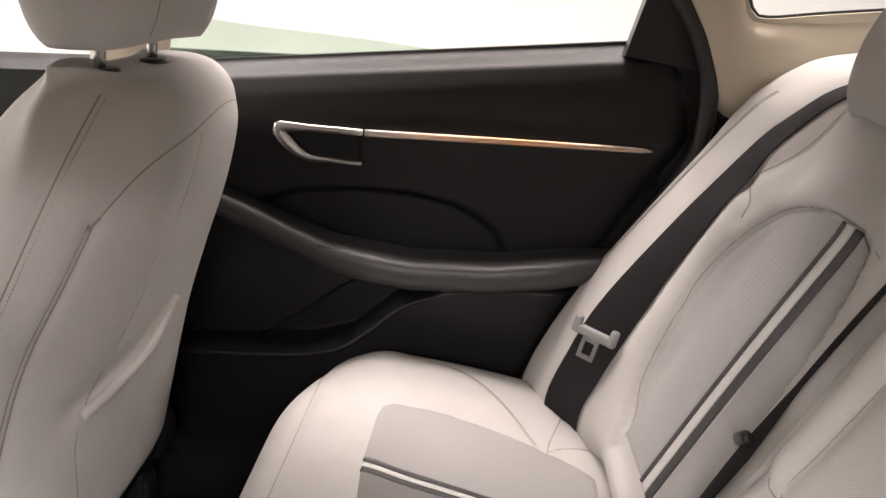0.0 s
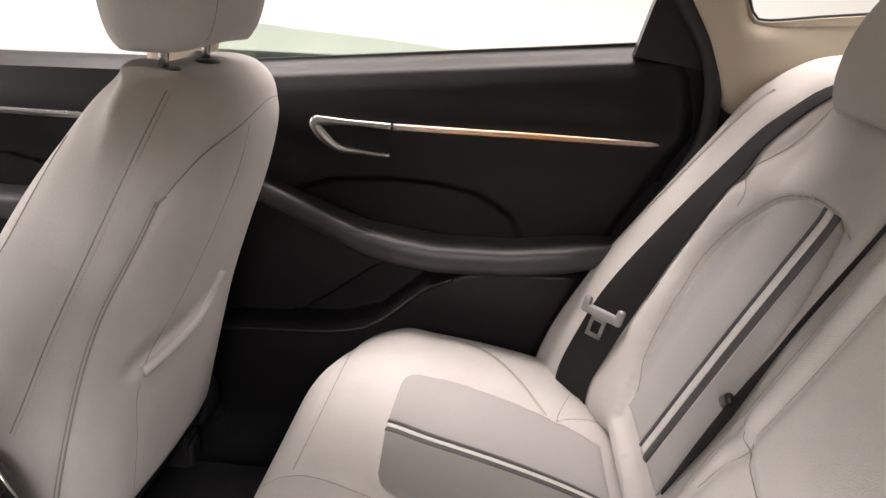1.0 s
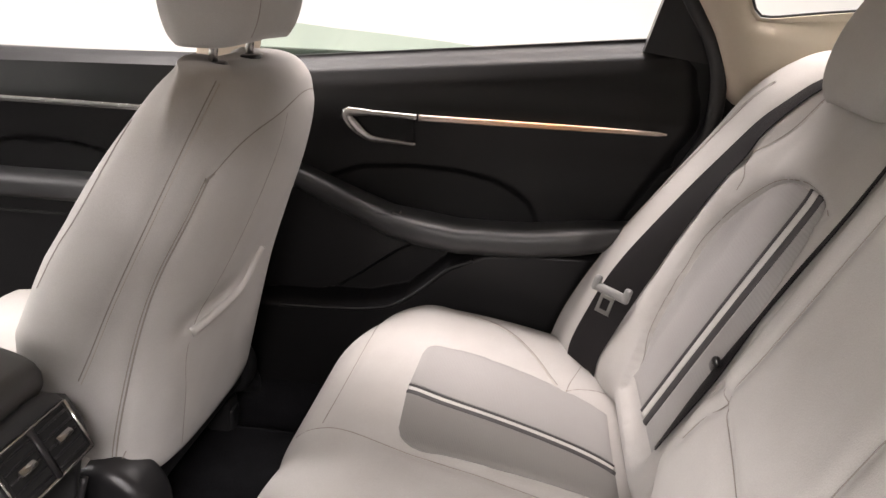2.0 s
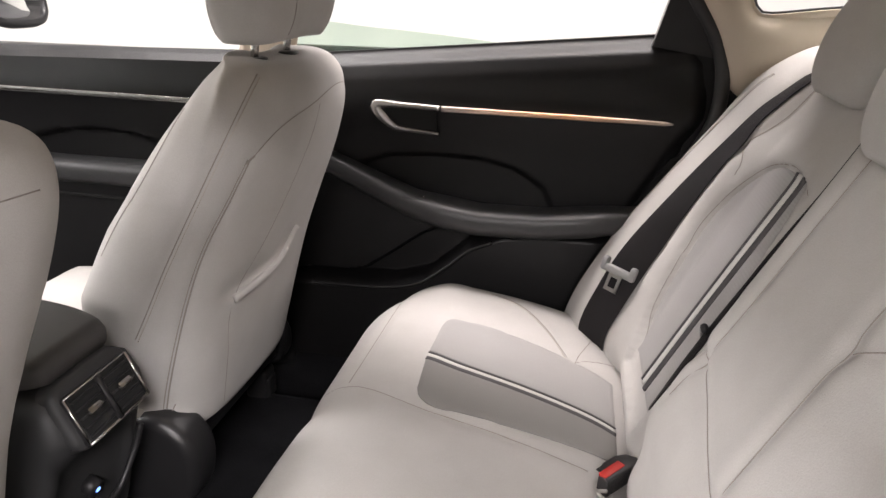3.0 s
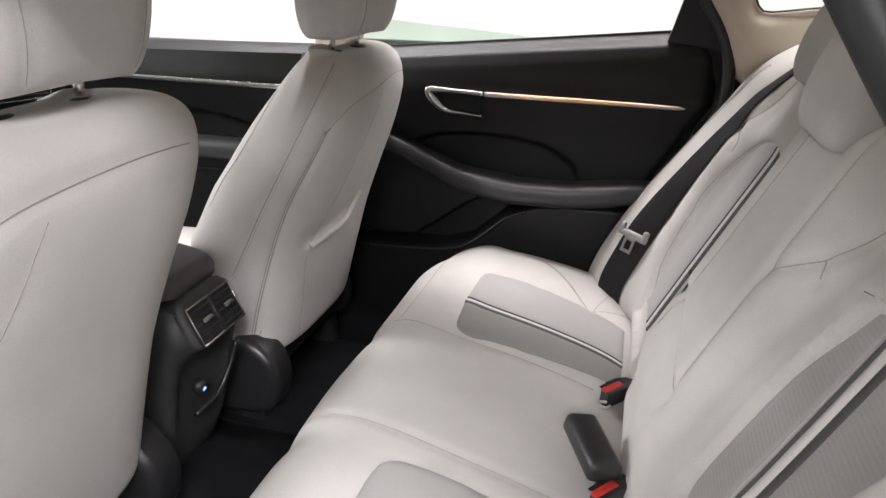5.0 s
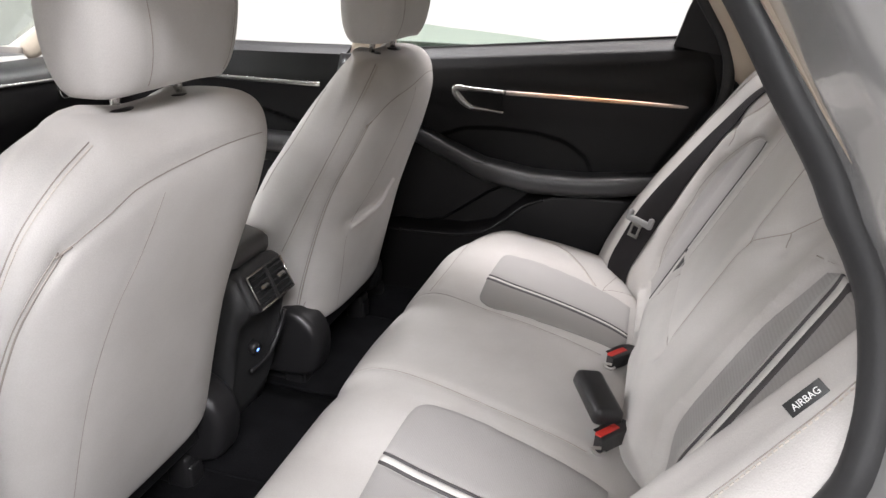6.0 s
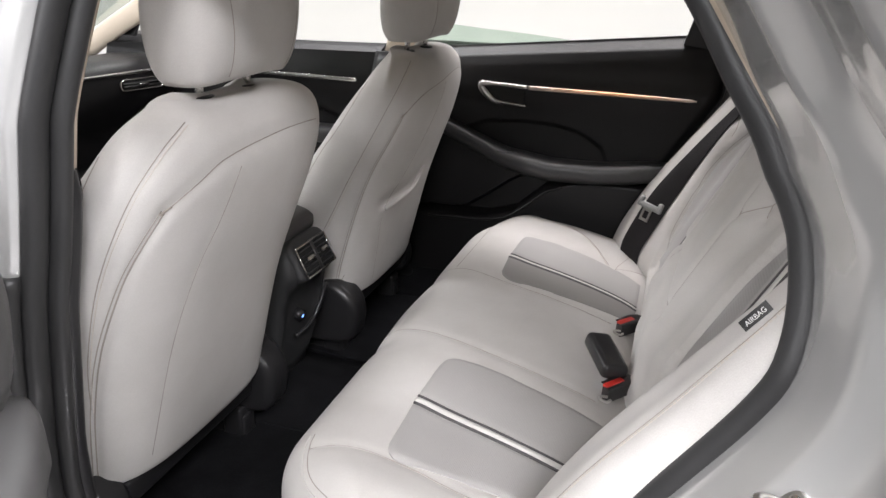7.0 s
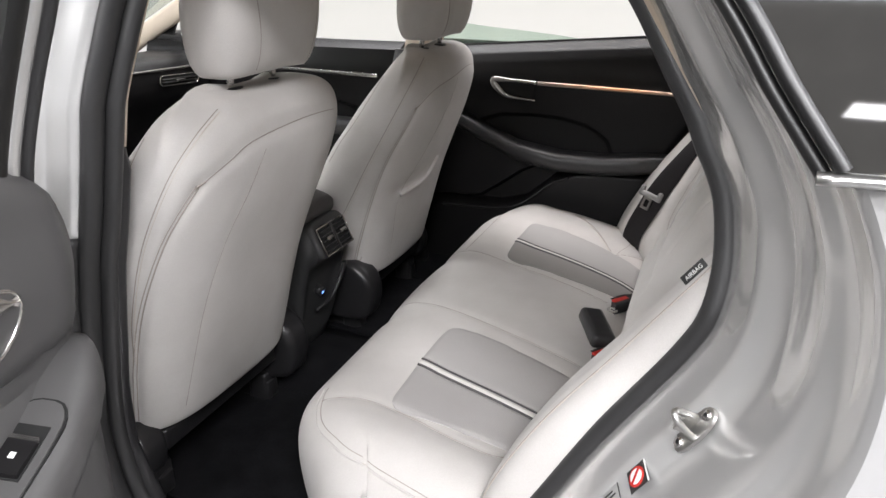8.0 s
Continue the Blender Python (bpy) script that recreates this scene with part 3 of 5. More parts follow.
def bolster(k):
    c = spline([(0.160, 0.455), (0.188, 0.55), (0.255, 0.68), (0.335, 0.80), (0.405, 0.90), (0.465, 0.985), (0.535, 1.035), (0.60, 1.05)], 70)
    t = np.gradient(c, axis=0)
    t /= np.linalg.norm(t, axis=1, keepdims=True)
    rings = []
    a = np.linspace(0, 2 * np.pi, 48, endpoint=False)
    for i in range(len(c)):
        end = min(1.0, math.sqrt(max(0.02, 1 - max(0.0, 1 - i / 7) ** 2)))
        nx, nz = -t[i][1], t[i][0]     # forward and up from the pad's face
        w, h = (0.070 if k > 0 else 0.077) * end, 0.075 * end
        cy = (0.603 if k > 0 else 0.597) + 0.005 * sstep(40, 70, i)
        fwd = 0.0 if k > 0 else 0.014 + 0.008 * (1 - sstep(10, 42, i))
        r = []
        for q in a:
            s, u = abs(math.cos(q)) ** (0.62 if math.cos(q) < 0 or k > 0 else 0.9) * (1 if math.cos(q) > 0 else -1) * w, abs(math.sin(q)) ** 0.7 * (1 if math.sin(q) > 0 else -1) * h
            u += (0.018 if k > 0 else 0.018 * max(0.0, s / w) - 0.004) * (s / w if k > 0 else 1.0)
            r.append((c[i][0] + nx * (u - h + fwd), k * (cy + s), c[i][1] + nz * (u - h + fwd)))
        rings.append(np.array(r))
    me = np.vstack(rings)
    n = 48
    f = grid_faces(len(c), n, True) + [tuple(range(n)), tuple(range((len(c) - 1) * n, len(c) * n))]
    so = Soft(me, f, (1, 0, 0))
    y = 0.642 * k
    ln = [(0, y, 0.52), (0, y, 0.66), (0, y * 0.995, 0.80), (0, y * 0.98, 0.92), (0, y * 0.955, 1.0)]
    so.sink(ln, 0.002, 0.006)
    th = so.put("side_bolster", FABRIC, BENCH)
    so.stitches(ln, th, 110)
    so.seam([(p[0], p[1] - 0.004 * k, p[2]) for p in ln], th, r=0.0007)
    if k < 0:
        along = (Vector(so.on((0, -0.602, 0.92))) - Vector(so.on((0, -0.603, 0.88)))).normalized()
        nrm = Vector((-0.45, -0.80, 0.40))
        nrm = (nrm - along * nrm.dot(along)).normalized()
        m = Matrix((along, nrm.cross(along), nrm)).transposed().to_4x4()
        m.translation = Vector(so.on((0, -0.602, 0.898))) + nrm * 0.009
        tag = part("airbag_tag", plate([(-0.0170, -0.0065), (0.0170, -0.0065), (0.0170, 0.0065), (-0.0170, 0.0065)], 0.0012, m, 0.0004), LABELM, th, "small black fabric airbag tag")
        txt = bpy.data.curves.new("airbag_text", "FONT")
        txt.body, txt.size, txt.align_x, txt.align_y, txt.extrude = "AIRBAG", 0.0072, "CENTER", "CENTER", 0.0002
        o = new("lettering", txt)
        txt.materials.append(WHITE)
        o.matrix_world = m @ pose(0, 0, 0.0015)
        o.parent = th
        o.matrix_parent_inverse = th.matrix_world.inverted()
    return so


bol_r = bolster(1)
bol_l = bolster(-1)


def headrest_mesh(w, d, h, lean, at, pinch=0.8, soft=0.25):
    rings = []
    a = np.linspace(0, 2 * np.pi, 56, endpoint=False)
    for i in range(34):
        q = i / 33
        e = math.sin(math.pi * (0.03 + 0.94 * q)) ** soft
        z = h * q
        ww = w / 2 * (pinch + (1 - pinch) * sstep(-0.1, 0.7, q)) * (0.55 + 0.45 * e)
        dd = d / 2 * e * (0.9 + 0.1 * math.cos(q * 2))
        r = []
        for t in a:
            c, s = math.cos(t), math.sin(t)
            r.append((at[0] + lean * z + dd * math.copysign(abs(c) ** 0.55, c), at[1] + ww * math.copysign(abs(s) ** 0.55, s), at[2] + z - 0.008 * (1 - q) * abs(s)))
        rings.append(np.array(r))
    n = 56
    return np.vstack(rings), grid_faces(34, n, True) + [tuple(range(n)), tuple(range(33 * n, 34 * n))]


def rear_headrest(y, w, x, z, label):
    th = thing("rear_headrest", label, "headrest", (x, y, z), "rear headrests")
    v, f = headrest_mesh(w, 0.12, 0.17, 0.35, (x, y, z))
    so = Soft(v, f, (0, 1, 0))
    so.put("padding", FABRIC, th)
    so.seam([(x + 0.03, 0, z + 0.01), (x + 0.035, 0, z + 0.06), (x + 0.06, 0, z + 0.13)], th, 30)
    for s in (-0.05, 0.05):
        part("post", tube("post", [(x + 0.01, y + s, z - 0.05), (x + 0.03, y + s, z + 0.05)], 0.006), CHROME, th)


rear_headrest(0.37, 0.25, 0.525, 1.0, "cream rear headrest with rounded edges")
rear_headrest(0.0, 0.22, 0.47, 0.985, "cream centre rear headrest")
rear_headrest(-0.37, 0.25, 0.525, 1.0, "cream rear headrest with rounded edges")


# ---- front seats ----
def front_seat(y0, dx, pocket, label, d, slit, arch, vert, side, mouth=None):
    """A front seat seen from behind; the seam lines are given in the car's metres, d is the way in which they are laid on."""
    th = thing("front_seat", label, "car seat", (-0.55 + dx, y0, 0.25), "front seats")
    prof = spline([(0.411, -0.424), (0.424, -0.414), (0.50, -0.393), (0.65, -0.352), (0.75, -0.318), (0.84, -0.284), (0.92, -0.264), (0.970, -0.267), (1.003, -0.283), (1.018, -0.302), (1.027, -0.345)], 90)
    a = np.linspace(0, 2 * np.pi, 140, endpoint=False)
    lean_in = 0.010 if y0 < 0 else 0.0
    rings = []
    for z, xr in prof:
        q = (z - 0.385) / 0.65
        w = np.interp(z, [0.385, 0.45, 0.60, 0.75, 0.88, 0.93, 0.96, 0.98, 1.0, 1.012, 1.02], [0.222, 0.228, 0.238, 0.248, 0.245, 0.234, 0.220, 0.205, 0.183, 0.162, 0.140])
        w_back = w
        if z > 0.84:
            w, w_back = (0.2475 * math.sqrt(1 - ((z - 0.84) / 0.1925) ** e) for e in (3.0, 9.0))
        xf = np.interp(z, [0.38, 0.55, 0.66, 0.78, 0.89, 0.96, 1.0, 1.03], [-0.62, -0.63, -0.615, -0.540, -0.452, -0.396, -0.370, -0.350])
        h = xr - xf
        r = []
        for t in a:
            c, s = math.cos(t), math.sin(t)
            px = math.copysign(abs(c) ** (0.62 if c > 0 else 0.55), c)
            py = math.copysign(abs(s) ** (0.56 - 0.20 * (1 - q) ** 2), s)
            x = xf + h / 2 + px * h / 2
            if c < 0:
                x += 0.06 * (1 - abs(py)) ** 0.7 * (1 - q)       # the front is hollow between the wings
            x -= 0.018 * abs(py) ** 2.6
            yy = lean_in * sstep(0.7, 0.95, z) + py * (w + (w_back - w) * sstep(-0.6, 0.4, c)) * (1 + abs(lean_in) * 4 * sstep(0.7, 0.95, z))
            dip = 0.009 * math.exp(-((yy - 0.02) / 0.10) ** 4) * sstep(0.975, 1.02, z)       # the saddle round the posts
            r.append((x + dx, y0 + yy, z - dip))
        rings.append(np.array(r))
    for up, size in ((0.0035, 0.90), (0.0055, 0.70)):
        last = rings[len(prof) - 1]
        mid = last.mean(0)
        rings.append(mid + (last - mid) * np.array([size, size, 1.0]) + np.array([0.0, 0.0, up]))
    n = 140
    f = grid_faces(len(rings), n, True) + [tuple(range(n)), tuple(range((len(rings) - 1) * n, len(rings) * n))]
    so = Soft(np.vstack(rings), f, d)
    X = 0
    Y = lambda v: y0 + v
    face = lambda ps: [(-0.396 + dx + 0.22 * (z - 0.52), y, z) for y, z in ps]
    slit, arch, vert = face(slit), face(arch), face(vert)
    front = [(x + dx, side[0][1] - 0.02, z) for x, z in ((-0.375, 0.965), (-0.395, 0.937), (-0.459, 0.844), (-0.501, 0.79), (-0.54, 0.73))]
    for p, dd in ((slit, 0.006), (arch, 0.004), (vert, 0.002), (side, 0.004)):
        so.sink(p, dd, 0.011 if dd != 0.006 else 0.008)
    if pocket:
        mouth = face(mouth)
        so.sink([(p[0], p[1] - 0.004, p[2] + 0.020) for p in mouth], 0.024, 0.020)
    so.put("backrest", FABRIC, th)
    so.seam(front, th)
    slit_in = [(p[0], p[1] - 0.010 * (0.5 + 0.5 * k / (len(slit) - 1)), p[2] + 0.004) for k, p in enumerate(slit)]
    so.seam(slit, th, r=0.0012)
    so.seam(slit_in, th, r=0.0009)
    so.seam(side, th)
    so.seam(arch, th)
    so.seam(vert, th, r=0.0005)
    so.stitches([(p[0] + 0.004, p[1], p[2] - 0.004) for p in side], th, 110)
    part("slit_end", tube("slit_end", so.lay([(slit[0][0], slit[0][1] - 0.010, slit[0][2]), (slit[0][0], slit[0][1] + 0.014, slit[0][2] + 0.003)], 8, 0.0005), 0.0016, n=6), SEAM, th)
    if pocket:
        part("pocket_edge", tube("pocket_edge", so.lay(mouth, 40, 0.000), 0.0075, 0.006, up=(1, 0, 0)), FABRIC, th, "rolled upper edge of the map pocket")
    # headrest with its posts and guide caps
    y0, seat_y = y0 + (0.046 if y0 < 0 else 0.004), y0
    hx, hz = -0.335 + dx - (0.014 if seat_y < 0 else 0.0), (1.048 if seat_y < 0 else 1.051)
    v, fh = headrest_mesh(0.280 if seat_y < 0 else 0.288, 0.148, 0.20, 0.10, (hx, y0, hz), 0.96, 0.17)
    hs = Soft(v, fh, (-1, 0, 0))
    hl = [(X, Y(-0.068), hz + 0.004), (X, Y(-0.074), hz + 0.06), (X, Y(-0.085), hz + 0.13), (X, Y(-0.088), hz + 0.19)]
    hr = [(X, Y(0.095), hz + 0.004), (X, Y(0.10), hz + 0.06), (X, Y(0.108), hz + 0.13), (X, Y(0.105), hz + 0.19)]
    for p in (hl, hr):
        hs.sink(p, 0.003, 0.009)
    head = hs.put("headrest", FABRIC, th)
    hs.seam(hl, head, 40)
    hs.seam(hr, head, 40)
    part("lower_seam", tube("lower_seam", [(hx + 0.063 * math.copysign(abs(math.cos(t)) ** 0.62, math.cos(t)) * 0.86, y0 + 0.107 * math.copysign(abs(math.sin(t)) ** 0.62, math.sin(t)), hz + 0.010) for t in np.linspace(0, 2 * np.pi, 60, endpoint=False)], 0.0012, closed=True, n=6), SEAM, head)
    for s in (-0.062, 0.062):
        part("post", tube("post", [(hx - 0.012, y0 + s, 0.985), (hx, y0 + s, hz + 0.03)], 0.0062, n=16), CHROME, th, "chrome headrest post")
        part("guide_cap", loft("guide_cap", [np.array([(hx - 0.007 + 0.018 * e * math.cos(t), y0 + s + 0.029 * e * math.sin(t), 1.0465 + zz) for t in np.linspace(0, 2 * np.pi, 24, endpoint=False)]) for zz, e in ((-0.045, 1.0), (-0.031, 1.0), (-0.0275, 0.93), (-0.026, 0.75))]), BLACK, th, "black plastic post guide")
    # cushion ahead of the backrest
    y0 = seat_y
    cr = []
    for i, x in enumerate(np.linspace(-1.02, -0.50, 24)):
        q = i / 23
        h = 0.475 + 0.035 * (1 - q) - 0.05 * (1 - sstep(0, 0.18, q)) ** 2
        w = 0.245 - 0.03 * (1 - sstep(0, 0.3, q))
        r = []
        for t in a[::3]:
            c, s = math.cos(t), math.sin(t)
            zz = h - 0.08 + 0.08 * math.copysign(abs(c) ** 0.5, c) + (0.035 * abs(s) ** 4 if c > 0 else 0)
            r.append((x + dx, y0 + w * math.copysign(abs(s) ** 0.6, s), zz))
        cr.append(np.array(r))
    part("seat_cushion", loft("seat_cushion", cr), FABRIC, th)
    # plastic base, hinge covers and rails
    part("lower_valance", rbox((0.03, 0.37, 0.05), (-0.468 + dx, y0, 0.375), 0.01), BLACK, th)
    for s in (-1, 1):
        cov = spline([(-0.52, 0.455), (-0.47, 0.462), (-0.425, 0.43), (-0.41, 0.38), (-0.43, 0.315), (-0.50, 0.30), (-0.58, 0.31), (-0.60, 0.38), (-0.57, 0.44), (-0.52, 0.455)], 40)[:-1]
        m = Matrix(((1, 0, 0, dx), (0, 0, -s, y0 + s * 0.232), (0, 1, 0, 0), (0, 0, 0, 1)))
        size = 0.70 if s * y0 > 0.0 else 1.08
        part("hinge_cover", plate([(-0.5 + (p[0] + 0.5) * size, 0.38 + (p[1] - 0.38) * size) for p in cov], 0.080 if size > 1 else 0.062, Matrix(((1, 0, 0, dx), (0, 0, 1, y0 + s * 0.213 - 0.040), (0, 1, 0, 0), (0, 0, 0, 1))), 0.022 if size > 1 else 0.014, 5, True), BLACK, th, "black plastic hinge cover")
        part("seat_rail", rbox((0.5, 0.04, 0.05), (-0.72 + dx, y0 + s * 0.18, 0.27), 0.006), BLACK, th)
        part("rail_foot", rbox((0.05, 0.05, 0.08), (-0.50 + dx, y0 + s * 0.18, 0.275), 0.008), BLACK, th)
    part("base_frame", rbox((0.45, 0.40, 0.06), (-0.74 + dx, y0, 0.33), 0.01), BLACK, th)
    return so


front_seat(0.385, 0.0, True, "cream upholstered front passenger seat with map pocket", (-0.49, 0.70, -0.37),
           [(0.222, 0.876), (0.184, 0.835), (0.125, 0.773), (0.091, 0.687), (0.068, 0.553), (0.072, 0.45)],
           [(0.62, 0.939), (0.532, 0.936), (0.429, 0.915), (0.307, 0.900), (0.222, 0.876)],
           [(0.459, 0.909), (0.427, 0.841), (0.339, 0.735), (0.238, 0.641), (0.249, 0.530), (0.260, 0.43)],
           [(-0.263, 0.19, 1.034), (-0.309, 0.19, 0.957), (-0.375, 0.19, 0.844), (-0.448, 0.19, 0.717), (-0.494, 0.19, 0.629), (-0.519, 0.19, 0.583)],
           [(0.241, 0.645), (0.308, 0.643), (0.407, 0.648), (0.466, 0.694)])
front_seat(-0.375, -0.035, False, "cream upholstered driver's seat with chrome headrest posts", (-0.80, 0.77, -0.46),
           [(-0.548, 0.888), (-0.589, 0.849), (-0.623, 0.804), (-0.658, 0.712), (-0.668, 0.60), (-0.660, 0.47)],
           [(-0.156, 0.939), (-0.286, 0.939), (-0.423, 0.928), (-0.481, 0.908), (-0.548, 0.888)],
           [(-0.387, 0.905), (-0.425, 0.836), (-0.471, 0.766), (-0.511, 0.648), (-0.540, 0.454)],
           [(-0.273, -0.56, 1.04), (-0.338, -0.56, 0.968), (-0.407, -0.56, 0.88), (-0.474, -0.56, 0.763), (-0.517, -0.56, 0.637), (-0.53, -0.56, 0.55)])


# ---- centre console ----
def console():
    th = thing("centre_console", "black plastic centre console with rear air vents and padded lid", "console", (-0.7, 0, 0.25))
    rings = []
    for x, zt, zb, w in [(-1.35, 0.62, 0.25, 0.10), (-0.80, 0.63, 0.25, 0.105), (-0.56, 0.645, 0.25, 0.105), (-0.475, 0.642, 0.27, 0.100), (-0.456, 0.640, 0.33, 0.102), (-0.438, 0.604, 0.46, 0.100), (-0.430, 0.575, 0.52, 0.094)]:
        r = []
        for t in np.linspace(0, 2 * np.pi, 40, endpoint=False):
            c, s = math.cos(t), math.sin(t)
            lower = 0.82 if s < 0 else 1.0
            r.append((x - (0.05 * (1 - (s + 1) / 2) if x > -0.5 else 0), w * lower * math.copysign(abs(c) ** 0.35, c), (zt + zb) / 2 + (zt - zb) / 2 * math.copysign(abs(s) ** 0.35, s)))
        rings.append(np.array(r))
    part("body", loft("body", rings), CONSOLEM, th)
    lid = []
    for i, x in enumerate(np.linspace(-0.78, -0.468, 20)):
        q = i / 19
        e = math.sin(math.pi * (0.04 + 0.92 * q)) ** 0.22
        r = []
        for t in np.linspace(0, 2 * np.pi, 36, endpoint=False):
            c, s = math.cos(t), math.sin(t)
            r.append((x, 0.098 * e * math.copysign(abs(c) ** 0.45, c), 0.672 - 0.006 * q + 0.030 * e * math.copysign(abs(s) ** 0.55, s)))
        lid.append(np.array(r))
    part("armrest_lid", loft("armrest_lid", lid), LIDM, th, "padded dark grey armrest lid")
    # the vent block leans with the face: its own x is right, y is up the face
    up = Vector((-0.029, 0, 0.063)).normalized()
    right = Vector((0, 1, 0))
    nrm = right.cross(up)
    base = Matrix((right, up, nrm)).transposed().to_4x4()
    base.translation = Vector((-0.4335, -0.004, 0.605)) + nrm * 0.003
    base = base @ Matrix.Diagonal((0.94, 1.03, 1, 1))
    rim = [(0.080 * math.copysign(abs(math.cos(t)) ** 0.45, math.cos(t)), 0.006 + 0.049 * math.copysign(abs(math.sin(t)) ** 0.45, math.sin(t))) for t in np.linspace(0, 2 * np.pi, 40, endpoint=False)]
    part("vent_housing", plate(rim, 0.050, base @ pose(0, 0, -0.0525), 0.012, 4), CONSOLEM, th)
    v = part("air_vent", plate([(-0.064, -0.035), (0.064, -0.035), (0.067, -0.030), (0.067, 0.030), (0.064, 0.035), (-0.064, 0.035), (-0.067, 0.030), (-0.067, -0.030)], 0.006, base @ pose(0, 0, -0.004), 0.002), BLACK, th, "twin black air vents with satin surround")
    for a, b in (((-0.066, -0.033), (0.066, -0.033)), ((0.066, -0.033), (0.066, 0.033)), ((0.066, 0.033), (-0.066, 0.033)), ((-0.066, 0.033), (-0.066, -0.033))):
        pts = [base @ Vector((*a, 0.003)), base @ Vector((*b, 0.003))]
        part("surround", tube("surround", pts, 0.0024 if a[1] < 0 and b[0] > 0 else 0.0015, n=8), CHROME, v)
    part("divider", tube("divider", [base @ Vector((0, -0.033, 0.004)), base @ Vector((0, 0.033, 0.004))], 0.005, 0.003, up=nrm, n=8), BLACK, v)
    for cx in (-0.033, 0.033):
        part("duct", plate([(cx - 0.027, -0.030), (cx + 0.027, -0.030), (cx + 0.027, 0.030), (cx - 0.027, 0.030)], 0.0012, base @ pose(0, 0, 0.002), 0), GAP, v)
        for i in range(5):
            yy = -0.024 + 0.012 * i
            part("slat", rbox((0.052, 0.0020, 0.0040), (0, 0, 0), 0.0006, 1), BLACK, v).matrix_local = base @ pose(cx, yy, 0.0042, 20, 0, 0)
        tab = rbox((0.027, 0.0095, 0.010), (0, 0, 0), 0.003, 2)
        part("vent_tab", tab, CHROME, v, "silver slider tab").matrix_local = base @ pose(cx - 0.002, 0.002, 0.009, -28, 0, 0)
    part("usb_socket", tube("usb_socket", [(-0.492, -0.002, 0.452), (-0.474, -0.002, 0.444)], 0.014, n=20), BLACK, th)
    part("usb_light", tube("usb_light", [(-0.476, -0.002, 0.445), (-0.4725, -0.002, 0.4435)], 0.004, n=12), BLUE, th, "small blue light in the socket")
    part("tray_edge", tube("tray_edge", spline([(-0.478, -0.03, 0.405), (-0.470, 0.03, 0.415), (-0.462, 0.07, 0.46), (-0.455, 0.085, 0.50)], 20), 0.005), BLACK, th)


console()


# ---- far side: the closed rear door ----
OPEN = [(0.10, 1.345), (0.20, 1.29), (0.289, 1.188), (0.342, 1.113), (0.382, 1.056), (0.405, 0.996), (0.407, 0.915), (0.380, 0.842), (0.30, 0.708), (0.229, 0.572), (0.15, 0.43), (0.05, 0.335), (-0.10, 0.295),
        (-0.33, 0.295), (-0.425, 0.345), (-0.455, 0.45), (-0.452, 0.56), (-0.415, 0.78), (-0.388, 0.88), (-0.358, 1.0), (-0.334, 1.10), (-0.305, 1.20), (-0.24, 1.295), (-0.12, 1.345), (0.0, 1.352)]
EDGE_Z = [0.28, 0.50, 0.60, 0.708, 0.80, 0.842, 0.90, 0.95, 1.0, 1.05]
EDGE_X = [0.10, 0.19, 0.235, 0.29, 0.345, 0.368, 0.392, 0.396, 0.390, 0.366]


def lip_z(x):
    return np.interp(x, [-0.5, -0.40, -0.30, -0.22, -0.14, -0.05, 0.02, 0.10, 0.5], [0.489, 0.491, 0.494, 0.498, 0.522, 0.603, 0.636, 0.645, 0.65])


def pocket_top(x):
    return np.interp(x, [-0.46, -0.42, -0.33, -0.29, -0.23, -0.167, -0.10], [0.508, 0.514, 0.516, 0.525, 0.567, 0.615, 0.65])


def arm_mid(x):
    return np.interp(x, [-0.55, -0.36, -0.25, -0.165, -0.03, 0.10, 0.23, 0.32], [0.835, 0.766, 0.722, 0.690, 0.671, 0.672, 0.688, 0.696])


def alcove_z(x):
    return np.interp(x, [-0.34, -0.293, -0.23, -0.13, -0.041, 0.03, 0.064, 0.10, 0.135], [0.74, 0.777, 0.799, 0.806, 0.802, 0.788, 0.771, 0.745, 0.67])


def panel_y(x, z):
    """Inner face of the rear door, measured from the car's middle."""
    y = 0.700 - 0.022 * math.exp(-((z - 0.905) / 0.05) ** 2)
    mid = arm_mid(x)
    if z > mid:
        y += 0.010 * sstep(0.0, 0.016, alcove_z(x) - z) * sstep(-0.36, -0.31, x) * sstep(0.15, 0.11, x)
    else:
        band = sstep(0, 0.012, z - lip_z(x)) * sstep(0.04, -0.02, x)
        y += 0.008 * band + 0.036 * band * sstep(0.0, 0.012, pocket_top(x) - z) - 0.022 * sstep(-0.004, 0.010, lip_z(x) - z)
    b = belt_z(x)
    y += 0.036 * sstep(b - 0.026, b + 0.004, z) + 0.014 * sstep(b - 0.055, b - 0.008, z)
    return y


